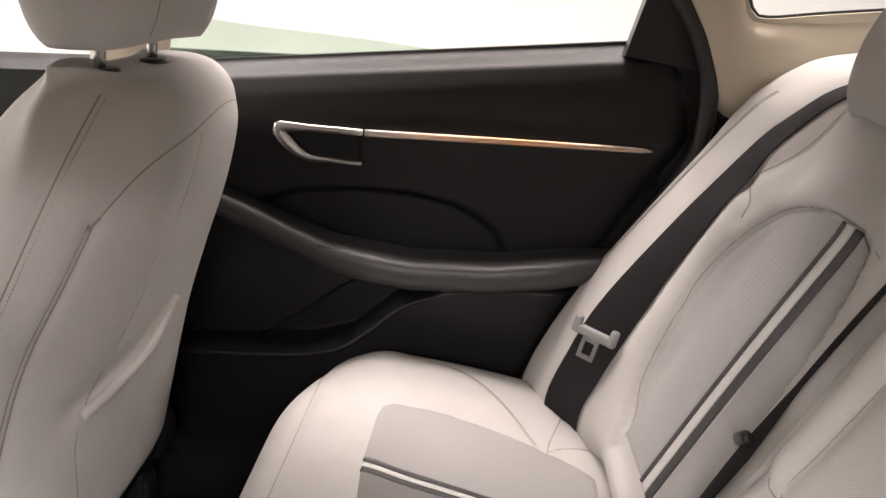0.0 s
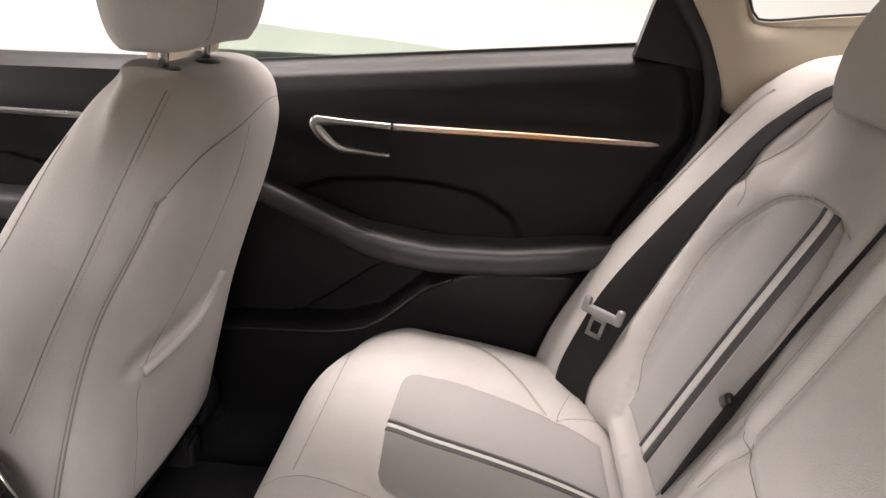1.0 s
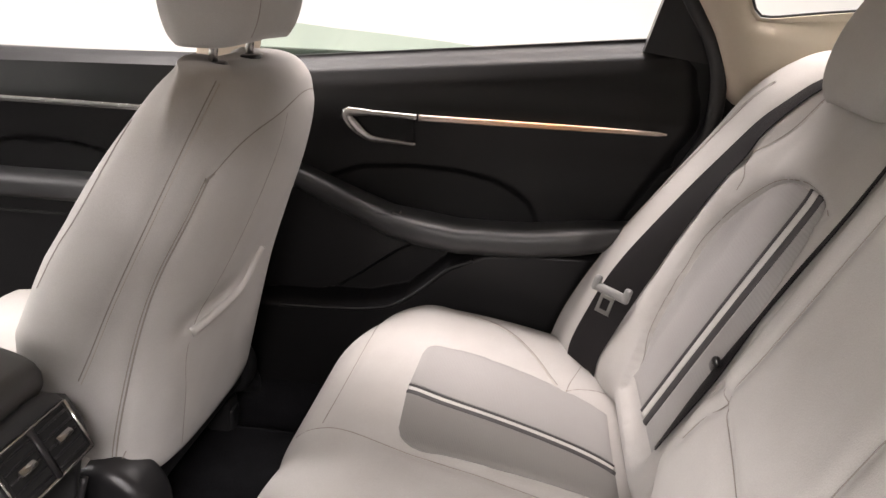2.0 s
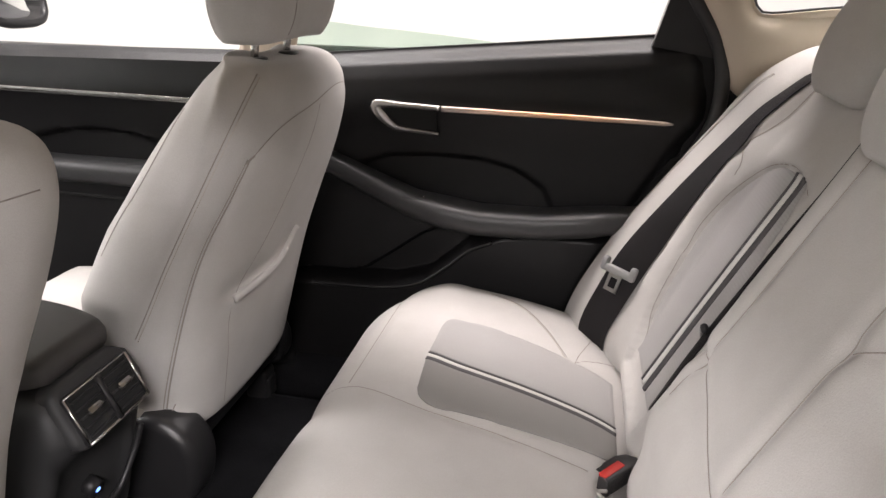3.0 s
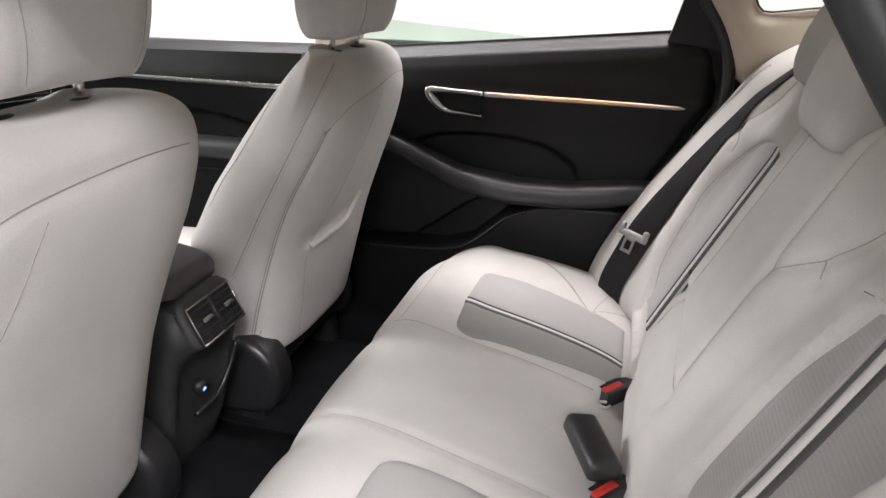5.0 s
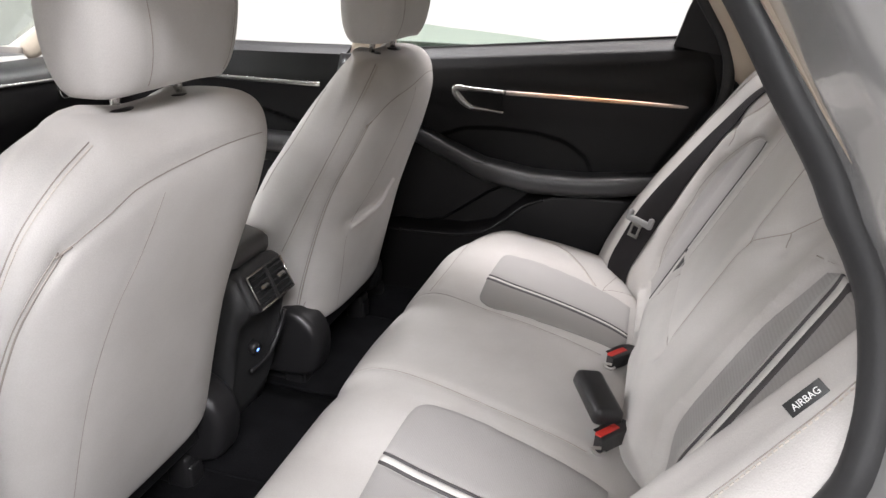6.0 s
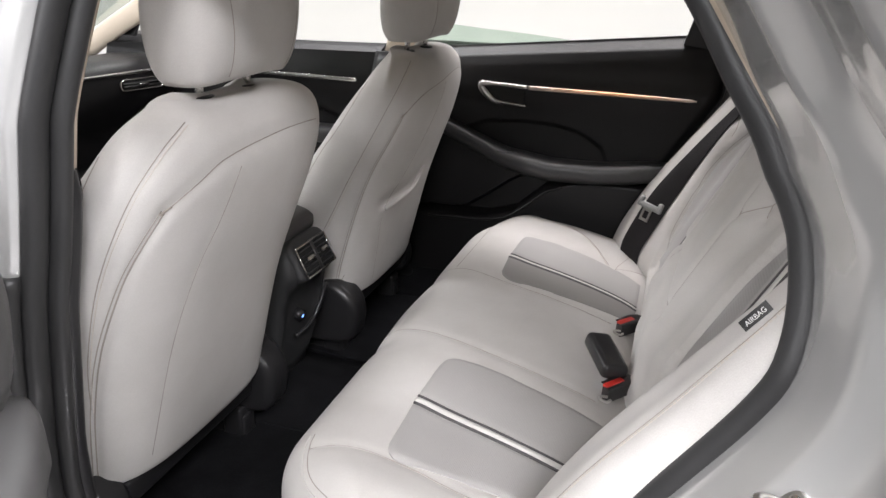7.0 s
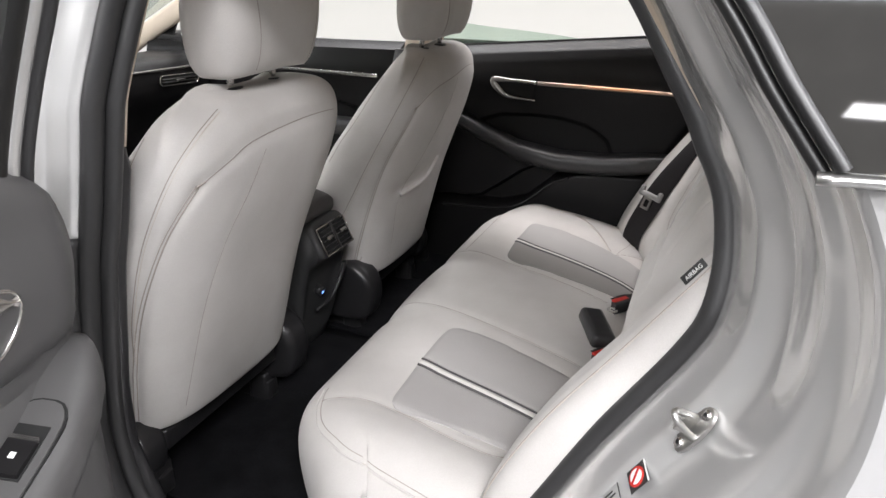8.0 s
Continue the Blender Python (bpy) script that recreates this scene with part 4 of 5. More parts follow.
def rear_door_panel(th, front=-0.56):
    """The trim parts of a rear door, built for the far side."""
    nu, nv = 190, 210
    g = np.zeros((nv, nu, 3))
    for j in range(nv):
        q = j / (nv - 1)
        for i in range(nu):
            u = i / (nu - 1)
            zz = 0.28 + q * (1.0 - 0.28)
            x = front + u * (np.interp(zz, EDGE_Z, EDGE_X) - front)
            z = 0.28 + q * (belt_z(x) + 0.004 - 0.28)
            x = front + u * (np.interp(z, EDGE_Z, EDGE_X) - front)
            g[j, i] = (x, panel_y(x, z) + 0.03 * max(0.0, (u - 0.96) / 0.04) ** 2, z)
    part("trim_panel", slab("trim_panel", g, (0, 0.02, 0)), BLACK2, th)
    # armrest
    xs = np.linspace(-0.50, 0.315, 60)
    rings = []
    for x in xs:
        q = (x + 0.50) / 0.815
        m = arm_mid(x)
        w = np.interp(x, [-0.5, -0.3, -0.1, 0.2, 0.30, 0.315], [0.050, 0.070, 0.108, 0.102, 0.075, 0.05])
        h = np.interp(x, [-0.5, -0.3, -0.1, 0.2, 0.30, 0.315], [0.024, 0.029, 0.032, 0.031, 0.026, 0.016])
        r = []
        for t in np.linspace(0, 2 * np.pi, 32, endpoint=False):
            c, s = math.cos(t), math.sin(t)
            r.append((x, 0.715 - w * (0.5 + 0.5 * math.copysign(abs(c) ** 0.55, c)) + 0.030 * max(0.0, -s) * (c + 1) / 2, m + 0.004 + h * math.copysign(abs(s) ** 0.55, s) - 0.006 * (1 - c) / 2))
        rings.append(np.array(r))
    arm = part("armrest", loft("armrest", rings), ARMREST, th, "padded black door armrest")
    cover = [(x, 0.715 - np.interp(x, [-0.30, -0.1, 0.2, 0.30], [0.070, 0.098, 0.095, 0.07]) * 0.98, arm_mid(x) + 0.004 + 0.004 * sstep(-0.1, 0.15, x)) for x in np.linspace(-0.17, 0.22, 40)]
    part("crease", tube("crease", cover, 0.0015, n=6), GAP, arm)
    sw = part("window_switch", rbox((0.065, 0.03, 0.010), (-0.155, 0.640, arm_mid(-0.155) + 0.026), 0.004, turn=(0, 8, 0)), BLACK, arm, "black window switch with a silver edge")
    part("rocker", rbox((0.020, 0.014, 0.007), (-0.150, 0.640, arm_mid(-0.155) + 0.030), 0.003, turn=(0, 18, 0)), GLOSSBLACK, sw)
    part("rocker_edge", rbox((0.004, 0.012, 0.003), (-0.141, 0.640, arm_mid(-0.155) + 0.032), 0.001, 1, turn=(0, 18, 0)), CHROME, sw)
    # release handle and trim strip
    ys = lambda x, z: panel_y(x, z) - 0.004
    frame_pts = [(-0.118, 0.898), (-0.18, 0.9005), (-0.238, 0.902), (-0.252, 0.899), (-0.246, 0.884), (-0.226, 0.862), (-0.205, 0.851), (-0.17, 0.848), (-0.122, 0.8445)]
    c = spline([(x, ys(x, z) - 0.006, z) for x, z in frame_pts], 60)
    rad = np.interp(np.linspace(0, 1, 60), [0, 0.3, 0.45, 0.55, 0.68, 0.8, 1], [0.0058, 0.006, 0.009, 0.012, 0.009, 0.006, 0.0045])
    h = part("release_handle", tube("release_handle", c, rad, 0.005, up=(0, -1, 0), n=12), CHROME, th, "satin chrome door release handle")
    well = [(-0.125, 0.892), (-0.232, 0.896), (-0.228, 0.885), (-0.205, 0.860), (-0.125, 0.852)]
    part("well", plate([(x, z) for x, z in well], 0.002, Matrix(((1, 0, 0, 0), (0, 0, -1, 0.676), (0, 1, 0, 0), (0, 0, 0, 1))), 0), GAP, h)
    s = spline([(x, ys(x, z) - 0.004, z) for x, z in [(-0.115, 0.8975), (0.0, 0.8965), (0.12, 0.8955), (0.24, 0.894), (0.333, 0.8925)]], 60)
    rad = np.interp(np.linspace(0, 1, 60), [0, 0.7, 0.97, 1], [0.0058, 0.0052, 0.0042, 0.0015])
    part("trim_strip", tube("trim_strip", s, rad, 0.004, up=(0, -1, 0), n=12), WARM_REFLECTION, th, "thin metal trim strip with an orange reflection in its colour")
    # pocket and speaker
    part("pocket_lip", tube("pocket_lip", [tuple(q) for q in spline([(x, 0.680, lip_z(x) - 0.008) for x in np.linspace(-0.41, 0.0, 9)], 60)], 0.005, n=10), BLACK2, th)



def far_door():
    th = thing("rear_door", "black rear door with metal strip and lowered window, closed", "car door", (0, 0.74, 0.28))
    rear_door_panel(th)
    top = spline([(-0.50, 1.066), (-0.40, 1.060), (-0.30, 1.051), (-0.20, 1.0445), (-0.10, 1.0365), (-0.02, 1.0285), (0.10, 1.016)], 40)
    g = np.array([[(x, 0.776, z0 - 0.008) for x, z0 in top], [(x, 0.776, 0.80) for x, _ in top]])
    gl = part("lowered_window", slab("lowered_window", g, (0, 0.004, 0)), GREEN, th, "greenish window glass almost fully lowered")
    gl.visible_shadow = False
    x = np.linspace(-0.55, 0.36, 30)
    part("belt_moulding", tube("belt_moulding", [(q, 0.768, belt_z(q) - 0.004) for q in x], 0.005, n=8), RUBBER, th)
    tri = [(0.280, 1.030), (0.300, 1.109), (0.327, 1.19), (0.337, 1.19), (0.366, 1.11), (0.397, 1.05), (0.402, 1.012)]
    part("window_pillar", plate(tri, 0.03, Matrix(((1, 0, 0, 0), (0, 0, 1, 0.708), (0, 1, 0, 0), (0, 0, 0, 1))), 0.004), BLACK, th, "black fixed window pillar")
    o = np.array([[(q, 0.80 + 0.05 * sstep(1.0, 0.7, z), z) for q in np.linspace(-0.58, 0.36, 20)] for z in np.linspace(0.28, 1.0, 20)])
    part("outer_skin", slab("outer_skin", o, (0, 0.02, 0)), PAINT, th)


far_door()


def front_door_far():
    th = thing("front_door", "black front passenger door with silver trim strip, closed", "car door", (-1.0, 0.74, 0.28))
    g = np.zeros((70, 70, 3))
    for j in range(70):
        for i in range(70):
            x = -1.62 + i / 69 * 1.03
            z = 0.28 + j / 69 * (belt_z(x) + 0.004 - 0.28)
            arm = 0.70 - 0.02 * sstep(-0.7, -1.3, x)
            y = 0.735 - 0.02 * math.exp(-((z - 0.89) / 0.05) ** 2) + 0.018 * sstep(0.0, 0.01, 0.80 - 0.06 * ((x + 0.95) / 0.25) ** 2 - z) * sstep(0.0, 0.02, z - arm) + 0.045 * sstep(belt_z(x) - 0.016, belt_z(x) + 0.004, z)
            g[j, i] = (x, y, z)
    part("trim_panel", slab("trim_panel", g, (0, 0.02, 0)), BLACK2, th)
    rings = []
    for x in np.linspace(-1.35, -0.62, 40):
        r = []
        for t in np.linspace(0, 2 * np.pi, 28, endpoint=False):
            c, s = math.cos(t), math.sin(t)
            r.append((x, 0.74 - 0.085 * (0.5 + 0.5 * math.copysign(abs(c) ** 0.6, c)), 0.706 + 0.028 * math.copysign(abs(s) ** 0.7, s) + 0.01 * sstep(-1.0, -1.3, x)))
        rings.append(np.array(r))
    part("armrest", loft("armrest", rings), ARMREST, th, "padded black door armrest")
    part("crease", tube("crease", [(-1.3, 0.668, 0.652), (-0.62, 0.668, 0.652)], 0.0035, n=6), GAP, th)
    part("trim_strip", tube("trim_strip", spline([(-1.55, 0.705, 0.886), (-1.2, 0.706, 0.884), (-0.9, 0.707, 0.881), (-0.66, 0.708, 0.878)], 40), 0.0068, 0.005, up=(0, -1, 0)), CHROME, th, "bright silver metal trim strip")
    part("belt_moulding", tube("belt_moulding", [(q, 0.803, belt_z(q) - 0.004) for q in np.linspace(-1.6, -0.6, 20)], 0.006, n=8), RUBBER, th)
    part("sail_panel", plate([(-1.600, 0.970), (-1.478, 1.052), (-1.455, 1.06), (-1.505, 0.966)], 0.012, Matrix(((1, 0, 0, 0), (0, 0, 1, 0.735), (0, 1, 0, 0), (0, 0, 0, 1))), 0.002), BLACK, th, "black triangular mirror panel")
    o = np.array([[(q, 0.83 + 0.04 * sstep(1.0, 0.7, z), z) for q in np.linspace(-1.62, -0.60, 20)] for z in np.linspace(0.28, 0.975, 20)])
    part("outer_skin", slab("outer_skin", o, (0, 0.02, 0)), PAINT, th)
    # door mirror
    mir = thing("door_mirror", "silver door mirror with black surround outside the window", "car mirror", (-1.28, 0.93, 1.0))
    ring = []
    for t in np.linspace(0, 2 * np.pi, 48, endpoint=False):
        c, s = math.cos(t), math.sin(t)
        ring.append((-1.29 - 0.02 * s, 0.935 + 0.10 * math.copysign(abs(c) ** 0.6, c), 1.085 + 0.075 * math.copysign(abs(s) ** 0.6, s)))
    part("surround", tube("surround", ring, 0.012, closed=True, n=8), BLACK, mir)
    hs = []
    for q, sc in ((0, 0.96), (0.35, 1.0), (0.7, 0.85), (0.95, 0.45), (1.0, 0.1)):
        hs.append(np.array([((p[0] - 0.10 * q), 0.935 + (p[1] - 0.935) * sc, 1.085 + (p[2] - 1.085) * sc) for p in ring]))
    part("housing", loft("housing", hs), PAINT, mir)
    part("mirror_glass", loft("mirror_glass", [np.array([(p[0] + 0.004, 0.935 + (p[1] - 0.935) * 0.93, 1.085 + (p[2] - 1.085) * 0.93) for p in ring]), np.array([(p[0] + 0.008, 0.935 + (p[1] - 0.935) * 0.92, 1.085 + (p[2] - 1.085) * 0.92) for p in ring])]), MIRROR, mir, "bright mirror glass")
    part("arm", rbox((0.05, 0.12, 0.03), (-1.36, 0.84, 0.985), 0.01), PAINT, mir)


front_door_far()


# ---- the body shell ----
def tumble(z):
    return 0.32 * max(0.0, z - 1.04) ** 1.15


def loop(offset, y, k=-1, n=260):
    """The door opening's outline, widened by offset, at that distance from the middle."""
    c = spline(OPEN + OPEN[:1], n + 1)[:-1]
    t = np.roll(c, -1, 0) - np.roll(c, 1, 0)
    t /= np.linalg.norm(t, axis=1, keepdims=True)
    nrm = np.stack([-t[:, 1], t[:, 0]], 1)
    mid = c.mean(0)
    if (nrm * (c - mid)).sum() < 0:
        nrm = -nrm
    for _ in range(3):
        nrm = (np.roll(nrm, 1, 0) + nrm + np.roll(nrm, -1, 0)) / 3
    p = c + nrm * offset
    out = []
    for (a, b), (ca, cb) in zip(p, c):
        near = min(1.0, max(0.0, (0.78 - y) / 0.10)) * sstep(-0.05, 0.12, ca) if k < 0 else 0.0
        a -= near * np.interp(b, [0.86, 1.0, 1.05, 1.10, 1.20, 1.34], [0.0, 0.012, 0.021, 0.017, 0.012, 0.0])
        lean = near * (0.30 * max(0.0, b - 0.88) - tumble(b)) * sstep(1.36, 1.20, b)
        yy = 0.70 + (y - 0.70) * (0.50 + 0.50 * sstep(-0.25, 0.05, ca)) if y > 0.70 else y
        out.append((a, k * (yy - tumble(b) - lean), b))
    return np.array(out)


def side_shell():
    # near side: seal, jamb and outer skin round the open doorway
    seal = thing("door_seal", "black rubber seal round the open rear doorway", "door seal", (0.4, -0.68, 0.9))
    part("bulb", tube("bulb", loop(0.013, 0.672), 0.015, 0.013, up=(0, 1, 0), closed=True, n=12), RUBBER, seal)
    part("flange", tube("flange", loop(0.024, 0.694), 0.006, 0.010, up=(0, 1, 0), closed=True, n=8), RUBBER, seal)
    # first the seal's lip, then an added black rod for the jamb's shadow gap
    for o, y, top, wide in ((0.0195, 0.702, 1.5, 0.018), (0.0300, 0.752, 0.865, 0.013)):
        front = np.array([p for p in loop(o, y) if p[0] < -0.20 and p[2] < top])
        part("lip_and_gap_shade", tube("lip_and_gap_shade", front, 0.011, wide, up=(0, 1, 0), n=10), RUBBER, seal)
    prof = [(0.015, 0.655), (0.0165, 0.690), (0.0185, 0.704), (0.0215, 0.716), (0.0250, 0.731), (0.0285, 0.746), (0.0310, 0.754), (0.0350, 0.759), (0.0410, 0.7655), (0.0470, 0.773), (0.0520, 0.781), (0.0555, 0.791), (0.0580, 0.806),
            (0.0610, 0.826), (0.0640, 0.845), (0.0670, 0.858), (0.0710, 0.867), (0.0770, 0.876), (0.0820, 0.886), (0.0855, 0.900), (0.0880, 0.916), (0.0910, 0.926), (0.0960, 0.931)]
    body = thing("body_side", "silver metallic car body side round the rear doorway", "car body", (0, -0.85, 0.3), kind="structure")
    jr = [loop(*p) for p in prof]
    part("door_jamb", loft("door_jamb", jr, cap=False), PAINT, body)
    jamb = Soft(np.vstack(jr), grid_faces(len(jr), len(jr[0]), True), (0, 1, 0))
    skin = [(0.096, 0.931), (0.105, 0.932), (0.13, 0.934), (0.17, 0.936), (0.23, 0.938), (0.32, 0.938), (0.45, 0.932), (0.62, 0.915)]
    rings = [loop(*p) for p in skin]
    v = np.vstack(rings)
    f = []
    n = len(rings[0])
    for q in grid_faces(len(rings), n, True):
        c = v[list(q)].mean(0)
        if (c[0] < -0.47 and c[2] > 0.995) or c[2] < 0.16 or c[2] > 1.42:
            continue
        f.append(q)
    part("outer_panel", mesh_of("outer_panel", v, f), PAINT, body)
    # quarter window of dark privacy glass with black and bright mouldings
    qw = thing("quarter_window", "dark privacy glass quarter window with bright lower moulding", "car window", (0.6, -0.86, 1.1))
    low = spline([(0.300, 1.285), (0.376, 1.190), (0.41, 1.142), (0.447, 1.096), (0.475, 1.0965), (0.60, 1.104), (0.85, 1.13)], 60)
    high = spline([(0.305, 1.290), (0.40, 1.300), (0.50, 1.290), (0.60, 1.268), (0.70, 1.235), (0.80, 1.175), (0.86, 1.135)], 60)
    near = lambda c: np.array([(0.376 + (x - 0.376) * 0.885, 1.215 + (z - 1.215) * 0.885) for x, z in c])
    low, high = near(low) + np.array([0.010, 0.0]), near(high) + np.array([0.010, 0.0])
    g = np.zeros((60, 12, 3))
    for i in range(60):
        for j in range(12):
            x, z = low[i] + (high[i] - low[i]) * j / 11
            g[i, j] = (x, -(0.943 + 0.02 * (x - 0.45) - 0.84 * tumble(z)), z)
    part("pane", slab("pane", g, (0, 0.008, 0)), DARKGLASS, qw)
    fr = near(spline([(0.255, 1.335), (0.300, 1.283), (0.376, 1.188), (0.41, 1.140), (0.449, 1.090)], 40))
    for off, w, y, nm in ((-0.002, 0.008, 0.943, "outer_moulding"), (0.0065, 0.009, 0.948, "inner_moulding")):
        g = np.array([[(x + off + w * q, -(y - tumble(z) + 0.004 * math.sin(math.pi * q)), z + (off + w * q) * 0.55) for q in np.linspace(0, 1, 6)] for x, z in fr])
        part(nm, slab(nm, g, (0, 0.012, 0)), GLOSSBLACK, qw)
    bt = near(spline([(0.447, 1.090), (0.52, 1.093), (0.62, 1.0995), (0.85, 1.124)], 30))
    part("lower_moulding", tube("lower_moulding", [(x, -(0.948 - tumble(z)), z) for x, z in bt], 0.0042, 0.006, up=(0, -1, 0), n=10), STEEL, qw, "bright chrome lower moulding")
    # far side: seal and pillar trim
    s2 = thing("door_seal", "black rubber seal behind the far rear door", "door seal", (0.4, 0.69, 0.9))
    part("bulb", tube("bulb", loop(0.004, 0.690, 1)[18:110], 0.014, 0.013, up=(0, 1, 0), n=12), RUBBER, s2)

    return jamb

JAMB = side_shell()


def quarter_lining():
    for k in (1,):
        g = np.array([[(x, k * (0.712 - 0.02 * sstep(0.5, 0.9, x)), z) for x in np.linspace(0.16 if z < 0.62 else 0.27 if z < 0.8 else 0.36, 0.95, 16)] for z in np.linspace(0.25, 1.03, 20)])
        tagged(part("trim", slab("trim", g, (0, 0.02 * k, 0)), BLACK2), "dark inner side lining beside the rear seat", "lining", kind="structure")


quarter_lining()


def pillar_trim(k):
    th = thing("rear_pillar_trim", "beige rear pillar trim round the quarter window", "pillar trim", (0.5, 0.66 * k, 1.0), "rear pillar trims")
    inner = spline([(0.36, 1.34), (0.40, 1.20), (0.432, 1.135), (0.446, 1.105), (0.468, 1.094), (0.55, 1.103), (0.66, 1.114), (0.80, 1.125)], 40)
    outer = spline([(0.19, 1.34), (0.296, 1.188), (0.349, 1.113), (0.388, 1.056), (0.412, 0.996), (0.44, 0.95), (0.55, 0.93), (0.80, 0.92)], 40)
    g = np.zeros((40, 14, 3))
    for i in range(40):
        for j in range(14):
            s = j / 13
            x, z = outer[i] * (1 - s) + inner[i] * s
            g[i, j] = (x, k * ((0.690 if k > 0 else 0.640) - tumble(z) * 0.9 - 0.035 * math.sin(math.pi * min(1, s * 1.1)) ** 0.7), z)
    part("trim", slab("trim", g, (0, 0.012 * k, 0)), LINER, th)
    part("window_edge", tube("window_edge", [(x, k * ((0.687 if k > 0 else 0.637) - tumble(z) * 0.9), z + 0.003) for x, z in inner], 0.0022, n=8), RUBBER, th)


pillar_trim(1)
pillar_trim(-1)


def b_pillar(k):
    th = thing("centre_pillar", "centre pillar trim, beige above and black below", "pillar trim", (-0.5, 0.65 * k, 0.3), "centre pillars")
    def strip(z0, z1, mat, name, w):
        rows = []
        for z in np.linspace(z0, z1, 24):
            xr = np.interp(z, [0.3, 0.45, 0.56, 0.78, 0.88, 1.01, 1.18, 1.35], [-0.40, -0.455, -0.452, -0.415, -0.388, -0.357, -0.314, -0.215]) + (0 if k < 0 else -0.055)
            y = (0.648 if k < 0 else 0.665) - tumble(z)
            out = -0.010 if k < 0 and z > 0.97 else 0.0
            r = [(xr - w, k * (y + 0.015), z), (xr - w * 0.85, k * (y - 0.005), z), (xr - w * 0.5, k * (y - 0.012), z), (xr - 0.020 + out, k * (y - 0.008), z), (xr - 0.004 + out, k * (y - 0.002), z), (xr - 0.002 + out, k * (y + 0.004), z), (xr - 0.012, k * (y + 0.02), z), (xr - w, k * (y + 0.02), z)]
            rows.append(np.array(r))
        part(name, loft(name, rows), mat, th)
    strip(0.975, 1.36, LINER, "upper_trim", 0.13)
    strip(0.27, 0.972, BLACK, "lower_trim", 0.16)


b_pillar(1)
b_pillar(-1)


def roof():
    g = np.zeros((30, 30, 3))
    for i, x in enumerate(np.linspace(-0.95, 0.85, 30)):
        for j, q in enumerate(np.linspace(-1, 1, 30)):
            g[i, j] = (x, q * 0.62, 1.40 - 0.07 * q ** 4 - 0.10 * ((x + 0.1) / 0.95) ** 2)
    tagged(part("roof", slab("roof", g, (0, 0, 0.03)), PAINT), "silver metallic car roof", "roof", kind="structure")
    h = g.copy()
    h[..., 2] -= 0.035
    h[..., 1] *= 0.985
    tagged(part("ceiling_lining", slab("ceiling_lining", h, (0, 0, -0.012)), LINER), "beige fabric headliner under the roof", "headliner", kind="structure")
    for k in (-1, 1):
        c = spline([(-0.95, 0.60 * k, 1.30), (-1.25, 0.66 * k, 1.14), (-1.6, 0.73 * k, 0.98), (-1.74, 0.76 * k, 0.91)], 20)
        tagged(part("trim", tube("trim", c, 0.034, 0.022, up=(0, 1, 0), n=12), LINER), "beige front pillar trim", "pillar trim", kind="structure")
    s = np.array([[(x, y, 0.95 + 0.03 * sstep(0.6, 1.0, x)) for y in np.linspace(-0.66, 0.66, 12)] for x in np.linspace(0.52, 1.1, 12)])
    tagged(part("parcel_shelf", slab("parcel_shelf", s, (0, 0, -0.02)), BLACK2), "dark rear parcel shelf behind the seats", "shelf", kind="structure")
    w = np.array([[(-0.96 - 0.75 * q, y * (1 + 0.14 * q), 1.30 - 0.36 * q) for y in np.linspace(-0.58, 0.58, 8)] for q in np.linspace(0, 1, 8)])
    r = np.array([[(0.84 + 0.50 * q, y * (1 + 0.12 * q), 1.325 - 0.34 * q) for y in np.linspace(-0.60, 0.60, 8)] for q in np.linspace(0, 1, 8)])
    rw = tagged(part("window_2", slab("window_2", r, (0, 0, 0.006)), GREEN), "green tinted sloping rear window", "rear window", kind="structure")
    rw.visible_shadow = False
    gl = tagged(part("window_1", slab("window_1", w, (0, 0, 0.005)), GLASS), "clear sloping windscreen glass", "windscreen", kind="structure")
    gl.visible_shadow = False


roof()


def bonnet():
    g = np.array([[(x, y, 0.962 - 0.05 * ((-1.74 - x) / 0.4) ** 1.5 - 0.05 * (abs(y) / 0.8) ** 3 + 0.012 * math.exp(-((abs(y) - 0.42) / 0.05) ** 2)) for y in np.linspace(-0.8, 0.8, 41)] for x in np.linspace(-1.74, -2.75, 24)])
    tagged(part("bonnet", slab("bonnet", g, (0, 0, -0.02)), PAINT), "silver metallic car bonnet beyond the windscreen", "bonnet", kind="structure")


bonnet()


